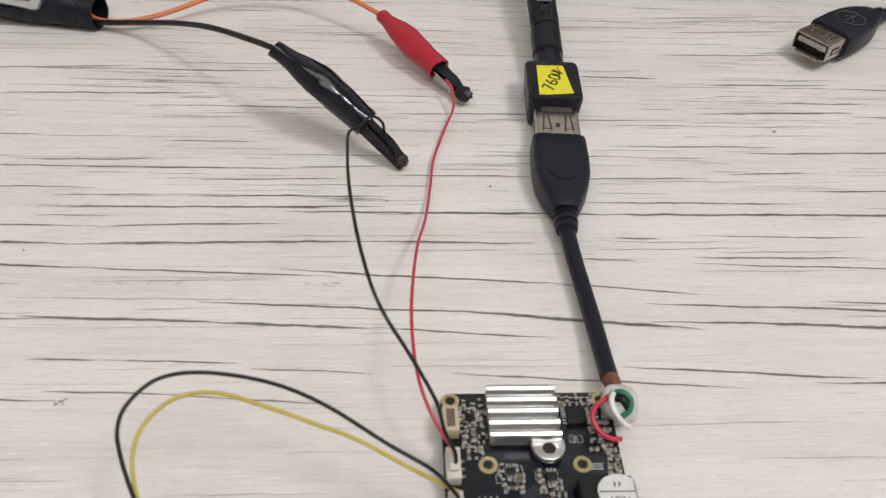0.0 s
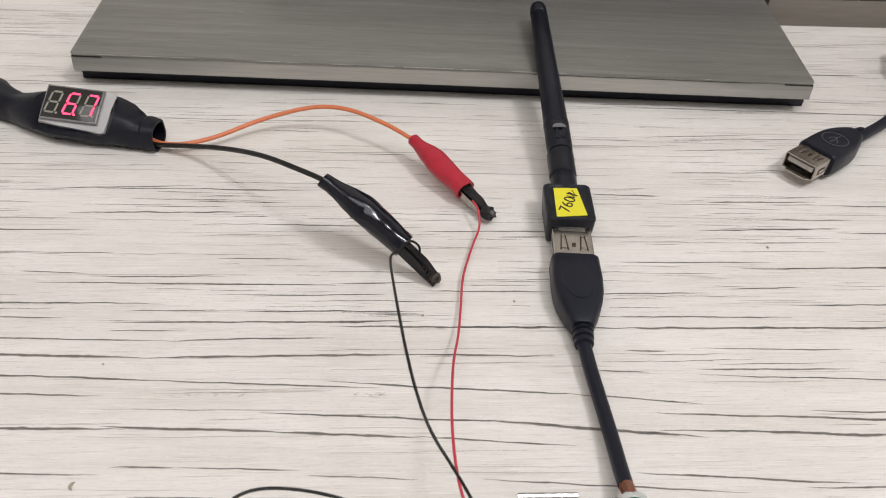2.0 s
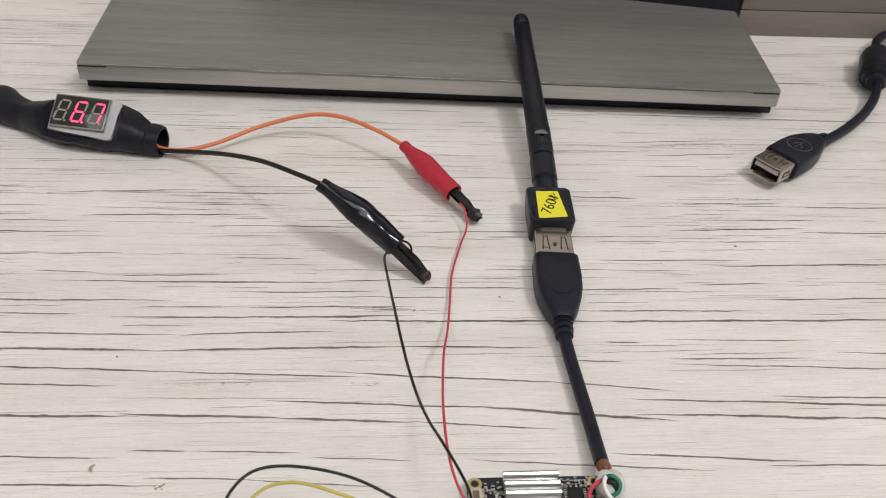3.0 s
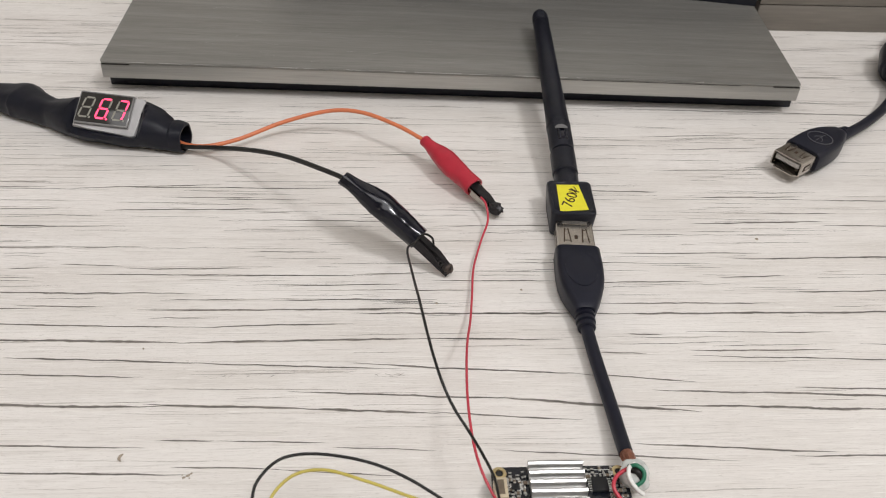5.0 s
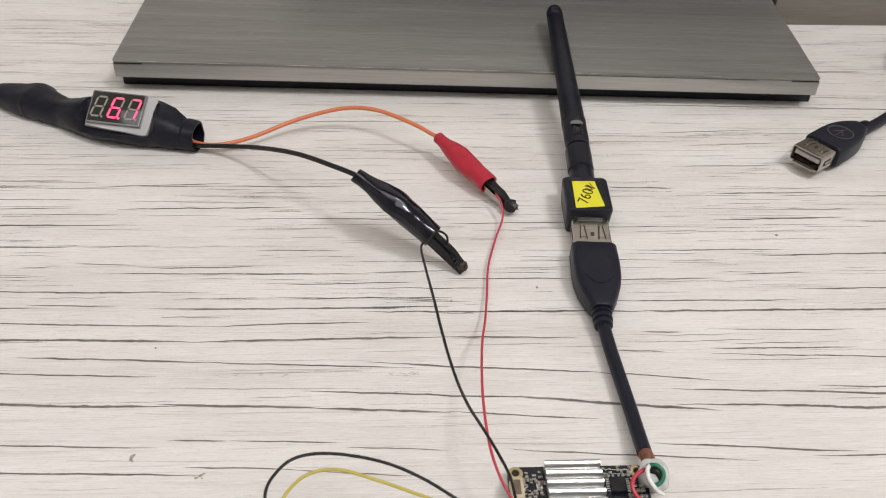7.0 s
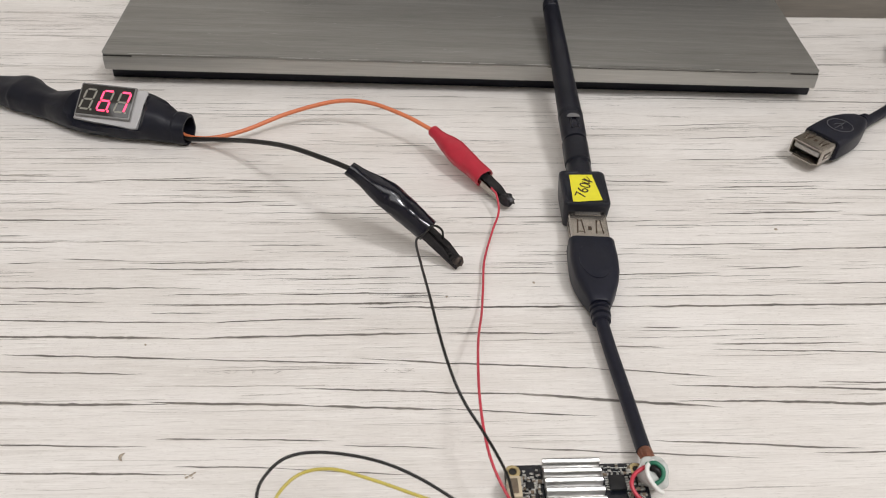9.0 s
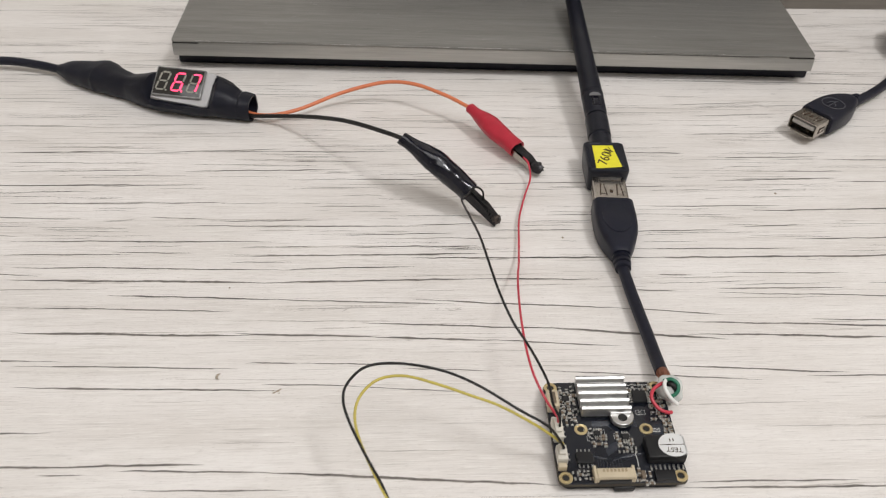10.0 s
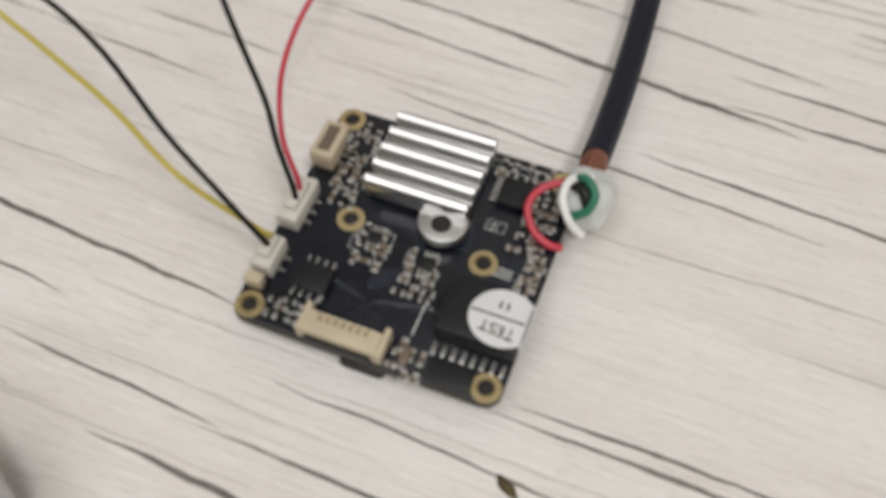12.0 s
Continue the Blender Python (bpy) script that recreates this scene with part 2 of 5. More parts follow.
def smooth_line(points, steps=8):
    """A smooth line through the points."""
    p = [Vector(q) for q in points]
    p = [2 * p[0] - p[1], *p, 2 * p[-1] - p[-2]]
    out = []
    for a, b, c, d in zip(p, p[1:], p[2:], p[3:]):
        for i in range(steps):
            t = i / steps
            out.append(0.5 * (2 * b + (c - a) * t + (2 * a - 5 * b + 4 * c - d) * t * t + (3 * b - a - 3 * c + d) * t ** 3))
    return out + [p[-2]]


def tube(points, radius, sides=12, steps=8, bm=None, slot=0, squash=1.0):
    """A round tube along a smooth line; radius: one number, or one for each point."""
    line = smooth_line(points, steps) if steps else [Vector(q) for q in points]
    n = len(line)
    radii = [radius] * n if isinstance(radius, (int, float)) else [float(v) for v in np.interp(np.linspace(0, len(radius) - 1, n), range(len(radius)), radius)]
    up, rings = Vector((0, 0, 1)), []
    for i, q in enumerate(line):
        way = (line[min(i + 1, n - 1)] - line[max(i - 1, 0)]).normalized()
        side = way.cross(up)
        side = side.normalized() if side.length > 1e-4 else Vector((1, 0, 0))
        over = side.cross(way).normalized()
        rings.append([q + radii[i] * (math.cos(a) * side + squash * math.sin(a) * over) for a in (2 * math.pi * k / sides for k in range(sides))])
    return loft(rings, bm=bm, slot=slot)


def turned(profile, sides=28, bm=None, slot=0):
    """A body turned round the z axis, from (radius, height) pairs."""
    rings = [[(r * math.cos(a), r * math.sin(a), z) for a in (2 * math.pi * k / sides for k in range(sides))] for r, z in profile]
    return loft(rings, bm=bm, slot=slot)


def washer(x, y, r0, r1, z0, z1, sides=24, bm=None, slot=0):
    def ring(r, z):
        return [(x + r * math.cos(a), y + r * math.sin(a), z) for a in (2 * math.pi * k / sides for k in range(sides))]
    return loft([ring(r0, z0), ring(r1 - 0.0001, z0), ring(r1, z0 + 0.0001), ring(r1, z1 - 0.0001), ring(r1 - 0.0001, z1), ring(r0, z1), ring(r0, z0)], False, False, bm=bm, slot=slot)


def words(text, size, m, mat, parent, name="lettering", depth=0.00004):
    """Raised lettering in the built-in font, lying in the plane of m."""
    data = bpy.data.curves.new("text", "FONT")
    data.body, data.size, data.extrude, data.align_x, data.align_y = text, size, depth, "CENTER", "CENTER"
    scrap = bpy.data.objects.new("text", data)
    scene.collection.objects.link(scrap)
    me = bpy.data.meshes.new_from_object(scrap.evaluated_get(bpy.context.evaluated_depsgraph_get()))
    bpy.data.objects.remove(scrap)
    me.transform(m)
    me.materials.clear()
    me.materials.append(mat)
    ob = new(name, me)
    ob.parent = parent
    return ob


def structure(name, bm, mat, label, category):
    me = finish(bm)
    me.materials.append(mat)
    return tagged(new(name, me), label, category, kind="structure")


# ---- room ----
structure("floor", box(-1.6, 1.6, -2.2, 0.8, -0.80, -0.75), FLOOR_WOOD, "brown wooden floor under the worktop", "floor")
structure("ceiling", box(-1.6, 1.6, -2.2, 0.8, 1.75, 1.80), WALL_PAINT, "plain white ceiling", "ceiling")
structure("wall_north", box(-1.6, 1.6, 0.80, 0.86, -0.75, 1.75), WALL_PAINT, "plain white wall behind the worktop", "wall")
structure("wall_south", box(-1.6, 1.6, -2.26, -2.20, -0.75, 1.75), WALL_PAINT, "plain white wall", "wall")
structure("wall_east", box(1.60, 1.66, -2.2, 0.8, -0.75, 1.75), WALL_PAINT, "plain white wall", "wall")
structure("wall_west", box(-1.66, -1.60, -2.2, 0.8, -0.75, 1.75), WALL_PAINT, "plain white wall", "wall")
worktop = structure("worktop", box(-1.6, 1.6, -0.42, 0.8, -0.035, 0.0), TABLE, "whitewashed wood-print laminate worktop with long dark grain lines", "worktop")

grain_dark, grain_pale = bmesh.new(), bmesh.new()


def grain(x0, y0, x1, y1, width, bm=None, lift=0.00006):
    """One printed grain line: a tapering, slightly wavering streak. width in millimetres."""
    if bm is None:
        bm = grain_dark
        grain(x0 - 0.001, y0, x1 + 0.001, y1, width * 1.55, grain_pale, 0.00003)
    n = max(5, int(abs(x1 - x0) / 0.0014))
    seed = y0 * 157.3 + y1 * 31.9
    left, right = [], []
    for i in range(n + 1):
        t = i / n
        x = x0 + (x1 - x0) * t
        y = y0 + (y1 - y0) * t + 0.0004 * noise.noise((x * 38, seed, 0)) + 0.0003 * noise.noise((x * 160, seed, 3))
        w = 0.00042 * (width + 0.06) * min(1, 4 * t + 0.12, 4 * (1 - t) + 0.12) * (0.95 + 0.45 * noise.noise((x * 110, seed, 7)) + 0.25 * noise.noise((x * 700, seed, 5)))
        w = max(w, 0.00004)
        left.append(bm.verts.new((x, y + w * (1 + 0.5 * noise.noise((x * 500, seed, 11))), lift)))
        right.append(bm.verts.new((x, y - w * (1 + 0.5 * noise.noise((x * 500, seed, 17))), lift)))
    for i in range(n):
        bm.faces.new((right[i], right[i + 1], left[i + 1], left[i]))


# the bold lines of the print
grain(-0.2108, 0.1716, -0.1620, 0.1724, 0.33)
grain(-0.1512, 0.1713, -0.0960, 0.1741, 0.34)
grain(-0.1162, 0.1661, -0.0734, 0.1651, 0.31)
grain(-0.1355, 0.1578, -0.0719, 0.1589, 0.56)
grain(-0.0790, 0.1565, -0.0674, 0.1565, 0.37)
grain(-0.2065, 0.1577, -0.1542, 0.1584, 0.34)
grain(-0.0724, 0.1521, -0.0125, 0.1511, 0.39)
grain(-0.0947, 0.1644, -0.0605, 0.1645, 0.30)
grain(-0.1999, 0.1365, -0.1493, 0.1359, 0.38)
grain(-0.1405, 0.1362, -0.1170, 0.1364, 0.29)
grain(-0.0808, 0.1338, -0.0527, 0.1337, 0.28)
grain(-0.1607, 0.1252, -0.1531, 0.1252, 0.37)
grain(-0.1206, 0.1250, -0.0789, 0.1251, 0.35)
grain(-0.1371, 0.1219, -0.0424, 0.1211, 0.42)
grain(-0.0693, 0.1158, -0.0267, 0.1166, 0.36)
grain(-0.0424, 0.1219, -0.0139, 0.1224, 0.37)
grain(-0.1926, 0.1131, -0.0955, 0.1123, 0.47)
grain(-0.1062, 0.1089, -0.0801, 0.1095, 0.36)
grain(-0.0687, 0.1086, -0.0145, 0.1092, 0.44)
grain(-0.1534, 0.1066, -0.1259, 0.1058, 0.37)
grain(-0.1904, 0.1058, -0.1475, 0.1052, 0.35)
grain(-0.1099, 0.1038, -0.0148, 0.1046, 0.57)
grain(-0.0421, 0.1024, 0.0457, 0.1016, 0.61)
grain(0.0360, 0.1014, 0.1685, 0.1018, 0.70)
grain(-0.1881, 0.0986, -0.0905, 0.0963, 0.45)
grain(-0.0905, 0.0963, -0.0420, 0.0974, 0.43)
grain(-0.1860, 0.0918, -0.0939, 0.0894, 0.80)
grain(-0.0957, 0.0894, -0.0155, 0.0905, 0.72)
grain(-0.0180, 0.0905, 0.0264, 0.0897, 0.47)
grain(-0.1500, 0.0836, -0.0925, 0.0802, 0.52)
grain(-0.0961, 0.0807, -0.0275, 0.0772, 0.46)
grain(-0.0416, 0.0798, 0.0330, 0.0743, 0.54)
grain(0.0312, 0.0743, 0.0667, 0.0710, 0.42)
grain(-0.1816, 0.0776, -0.1071, 0.0749, 0.48)
grain(-0.0603, 0.0683, 0.0103, 0.0646, 0.52)
grain(0.0034, 0.0651, 0.0651, 0.0588, 0.86)
grain(-0.1779, 0.0656, -0.0981, 0.0627, 0.88)
grain(-0.1033, 0.0640, -0.0548, 0.0615, 0.81)
grain(-0.0581, 0.0618, -0.0160, 0.0593, 0.71)
grain(-0.0176, 0.0598, 0.0272, 0.0560, 0.40)
grain(0.0535, 0.0614, 0.1495, 0.0577, 0.78)
grain(-0.1732, 0.0504, -0.1019, 0.0482, 0.37)
grain(-0.0976, 0.0505, -0.0824, 0.0502, 0.47)
grain(-0.0799, 0.0502, -0.0492, 0.0488, 0.35)
grain(-0.0459, 0.0473, -0.0177, 0.0456, 0.29)
grain(-0.1704, 0.0414, -0.0877, 0.0386, 0.55)
grain(-0.0913, 0.0413, -0.0630, 0.0401, 0.35)
grain(-0.0646, 0.0402, -0.0267, 0.0369, 0.30)
grain(0.0432, 0.0468, 0.1030, 0.0426, 0.54)
grain(0.0013, 0.0456, 0.0715, 0.0399, 0.39)
grain(0.0891, 0.0419, 0.1420, 0.0404, 0.47)
grain(0.0532, 0.0677, 0.1518, 0.0630, 0.61)
grain(0.1003, 0.0679, 0.1532, 0.0664, 0.45)
grain(0.0385, 0.0838, 0.0532, 0.0831, 0.43)
grain(0.0703, 0.0842, 0.1178, 0.0841, 0.50)
grain(0.0698, 0.0822, 0.1584, 0.0785, 0.41)
grain(0.0495, 0.0920, 0.0609, 0.0916, 0.40)
grain(0.0707, 0.0928, 0.1210, 0.0923, 0.35)
grain(0.0388, 0.1174, 0.0815, 0.1177, 0.42)
grain(-0.0141, 0.1186, 0.0289, 0.1180, 0.37)
grain(0.0975, 0.1297, 0.1812, 0.1311, 0.62)
grain(0.0562, 0.1330, 0.1093, 0.1332, 0.37)
grain(0.0903, 0.1197, 0.1155, 0.1205, 0.40)
grain(0.1084, 0.1120, 0.1733, 0.1129, 0.45)
grain(0.0389, 0.1066, 0.1065, 0.1066, 0.42)
grain(0.0884, 0.1504, 0.1403, 0.1521, 0.64)
grain(0.1393, 0.1497, 0.1890, 0.1493, 0.50)
grain(0.0930, 0.1670, 0.1371, 0.1679, 0.49)
grain(0.0507, 0.1717, 0.0779, 0.1707, 0.53)
grain(0.1386, 0.1657, 0.1959, 0.1654, 0.46)
grain(0.1172, 0.1570, 0.1468, 0.1570, 0.38)
grain(-0.0126, 0.1487, 0.0336, 0.1494, 0.37)
grain(0.0799, 0.2102, 0.1257, 0.2128, 0.35)
grain(0.0899, 0.2004, 0.1350, 0.2029, 0.35)
grain(0.0814, 0.1853, 0.1319, 0.1868, 0.28)
grain(0.0772, 0.2329, 0.2233, 0.2288, 0.57)
grain(-0.2162, 0.0240, -0.1548, 0.0231, 0.42)
grain(-0.2124, 0.0116, -0.1411, 0.0104, 0.68)
grain(-0.1465, 0.0108, -0.1071, 0.0105, 0.66)
grain(-0.1301, 0.0087, -0.0870, 0.0074, 0.54)
grain(-0.0888, 0.0074, -0.0007, 0.0007, 0.71)
grain(0.0384, 0.0011, 0.0887, 0.0005, 0.49)
grain(0.0352, -0.0008, 0.1299, -0.0028, 0.58)
grain(-0.1530, 0.0080, -0.1414, 0.0076, 0.40)
grain(-0.2100, 0.0039, -0.1625, 0.0038, 0.34)
grain(-0.1254, 0.0022, -0.0812, 0.0009, 0.38)
grain(-0.2086, -0.0005, -0.1248, -0.0013, 0.66)
grain(-0.1072, -0.0023, -0.0563, -0.0047, 0.46)
grain(-0.1242, -0.0047, -0.1069, -0.0048, 0.29)
grain(-0.2055, -0.0107, -0.1367, -0.0109, 0.54)
grain(-0.1319, -0.0093, -0.1148, -0.0097, 0.27)
grain(-0.1116, -0.0085, -0.0926, -0.0091, 0.25)
grain(-0.0770, -0.0110, -0.0580, -0.0116, 0.24)
grain(-0.2037, -0.0164, -0.1238, -0.0167, 0.64)
grain(-0.1285, -0.0182, -0.0933, -0.0193, 0.82)
grain(-0.1019, -0.0178, -0.0276, -0.0205, 0.80)
grain(-0.0125, -0.0226, 0.0414, -0.0255, 0.69)
grain(-0.2014, -0.0238, -0.1616, -0.0240, 0.30)
grain(-0.0894, -0.0260, -0.0629, -0.0271, 0.36)
grain(-0.1286, -0.0263, -0.0941, -0.0276, 0.32)
grain(-0.2003, -0.0273, -0.1526, -0.0275, 0.38)
grain(-0.1524, -0.0282, -0.1298, -0.0286, 0.33)
grain(-0.0872, -0.0318, -0.0563, -0.0331, 0.35)
grain(-0.0563, -0.0034, -0.0282, -0.0060, 0.37)
grain(-0.0305, -0.0139, 0.0021, -0.0160, 0.41)
grain(0.0003, -0.0165, 0.0870, -0.0184, 0.55)
grain(0.0070, -0.0075, 0.0634, -0.0098, 0.34)
grain(0.0809, -0.0205, 0.1229, -0.0202, 0.44)
grain(0.0412, -0.0259, 0.0548, -0.0263, 0.29)
grain(-0.0563, -0.0296, -0.0415, -0.0304, 0.35)
grain(-0.0076, -0.0362, 0.0413, -0.0381, 0.48)
grain(0.0577, -0.0334, 0.0792, -0.0344, 0.38)
grain(-0.2726, 0.1320, -0.1757, 0.1263, 0.40)
grain(-0.1436, 0.1270, -0.1237, 0.1264, 0.32)
grain(-0.2691, 0.1259, -0.1923, 0.1160, 0.48)
grain(-0.2627, 0.0992, -0.1784, 0.0940, 0.48)
grain(-0.2502, 0.0555, -0.1597, 0.0523, 0.48)
grain(0.0131, 0.1276, 0.0598, 0.1281, 0.32)
grain(0.1286, 0.0866, 0.2065, 0.0835, 0.48)
grain(0.0820, -0.0345, 0.1545, -0.0360, 0.48)

# the faint lines between them, and the print beyond
rng = random.Random(4)
for _ in range(560):
    x, y, long = rng.uniform(-0.55, 0.50), rng.uniform(0.06, 0.42), rng.uniform(0.008, 0.07)
    grain(x, y, x + long, y + rng.uniform(-0.015, 0.012) * long, rng.uniform(0.10, 0.38), grain_pale, 0.00004)
for _ in range(260):
    x, y, long = rng.uniform(-0.45, 0.42), rng.uniform(-0.14, 0.09), rng.uniform(0.012, 0.07)
    grain(x, y, x + long, y + rng.uniform(-0.015, 0.012) * long, rng.uniform(0.08, 0.26), grain_pale, 0.00004)
for _ in range(300):
    x, y, long = rng.uniform(-0.5, 0.45), rng.uniform(0.15, 0.45), rng.uniform(0.008, 0.08)
    grain(x, y, x + long, y + rng.uniform(-0.015, 0.012) * long, rng.uniform(0.10, 0.34), grain_dark)
for _ in range(50):
    x, y, long = rng.choice((rng.uniform(-0.7, -0.28), rng.uniform(0.17, 0.5))), rng.uniform(-0.2, 0.2), rng.uniform(0.06, 0.2)
    grain(x, y, x + long, y + rng.uniform(-0.015, 0.012) * long, rng.uniform(0.4, 0.9), grain_dark)
for _ in range(560):
    x, y, long = rng.uniform(-0.2, 0.42), rng.uniform(0.10, 0.33), rng.uniform(0.004, 0.035)
    grain(x, y, x + long, y + rng.uniform(-0.02, 0.015) * long, rng.uniform(0.07, 0.19), grain_dark)
for _ in range(26):
    x = rng.choice((rng.uniform(-0.091, -0.066), rng.uniform(-0.035, -0.026)))
    grain(x, rng.uniform(0.0740, 0.0760), x + rng.uniform(0.0008, 0.0022), rng.uniform(0.0740, 0.0760), 0.10, grain_pale)
for _ in range(120):
    x, y, long = rng.uniform(-0.30, 0.34), rng.uniform(0.085, 0.31), rng.uniform(0.012, 0.075)
    grain(x, y, x + long, y + rng.uniform(-0.02, 0.02) * long, rng.uniform(0.09, 0.24), grain_dark)
part("dark_grain", grain_dark, GRAIN, worktop, "dark brown-grey printed grain lines", kind="stuff")
part("pale_grain", grain_pale, GRAIN_FINE, worktop, "faint grey printed grain lines", kind="stuff")


# ---- monitor base ----
def monitor_base():
    base = thing("monitor_base", pose(0.0003, 0.2342, 0, 0, 0, -2.3), "flat brushed dark steel monitor base with a black foot, scratched", "monitor base")
    w, d = 0.1546, 0.150
    edge = [(-w, 0.002), (-w + 0.0015, 0), (w - 0.0015, 0), (w, 0.002), (w, d), (-w, d)]
    part("plate", prism(edge, 0.0152, 0.0160, 0.0003), STEEL, base, "brushed dark steel top")
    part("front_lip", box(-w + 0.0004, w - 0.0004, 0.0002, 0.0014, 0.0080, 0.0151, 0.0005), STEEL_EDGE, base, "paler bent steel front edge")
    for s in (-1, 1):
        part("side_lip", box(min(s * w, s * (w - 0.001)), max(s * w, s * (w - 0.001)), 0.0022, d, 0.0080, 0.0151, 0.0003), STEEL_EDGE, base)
    part("foot", box(-w + 0.0004, w + 0.0014, 0.0078, d - 0.004, 0.0, 0.0078, 0.0006), BLACK, base, "black plastic foot")
    bm = bmesh.new()
    r = random.Random(7)
    for _ in range(34):
        x, y, a, n = r.uniform(-0.13, 0.12), r.uniform(0.006, 0.075), r.uniform(-0.5, 0.6), r.uniform(0.002, 0.011)
        dx, dy, t = math.cos(a) * n, math.sin(a) * n, r.uniform(0.00003, 0.00008)
        q = [bm.verts.new(c) for c in ((x, y - t, 0.01603), (x + dx, y + dy - t / 3, 0.01603), (x + dx, y + dy + t / 3, 0.01603), (x, y + t, 0.01603))]
        bm.faces.new(q)
    part("scratches", bm, SCRATCH, base, "fine pale scratches", kind="stuff")
    bm = None
    for _ in range(34):
        x, n = r.uniform(-0.15, 0.10), r.uniform(0.002, 0.022)
        bm = box(x, min(x + n, 0.152), 0.00015, 0.0004, 0.01597, 0.01606, bm=bm)
    part("worn_edge", bm, SCRATCH, base, "bare worn edge", kind="stuff")
    bm = None
    for _ in range(9):
        x, n = r.uniform(0.02, 0.14), r.uniform(0.006, 0.04)
        bm = box(x, min(x + n, 0.153), -0.0001, 0.0003, 0.01505, 0.01525, bm=bm)
    for s in (-1, 1):
        bm = box(min(s * (w - 0.0010), s * (w - 0.013)), max(s * (w - 0.0010), s * (w - 0.013)), -0.0001, 0.0003, 0.0148, 0.0154, bm=bm)
    part("seam", bm, HOLE_DARK, base, "dark open seam along the fold", kind="stuff")
    riser = prism([(-0.10, 0.114), (0.1549, 0.0785), (0.1549, 0.149), (-0.10, 0.149)], 0.0161, 0.075, 0.001)
    part("riser", riser, BLACK, base, "black plastic neck")


monitor_base()

panel = thing("drawer_box", pose(0.285, 0.3117, 0), "grey wood-effect box with a seam along its face", "box")
part("body", box(-0.122, 0.20, 0.004, 0.16, 0.0, 0.12, 0.001), GREY_WOOD, panel)
part("lower_panel", box(-0.122, 0.20, 0.0, 0.0035, 0.0, 0.0142, 0.0003), GREY_WOOD, panel)
part("upper_panel", box(-0.122, 0.20, 0.0, 0.0035, 0.0148, 0.12, 0.0003), GREY_WOOD, panel)


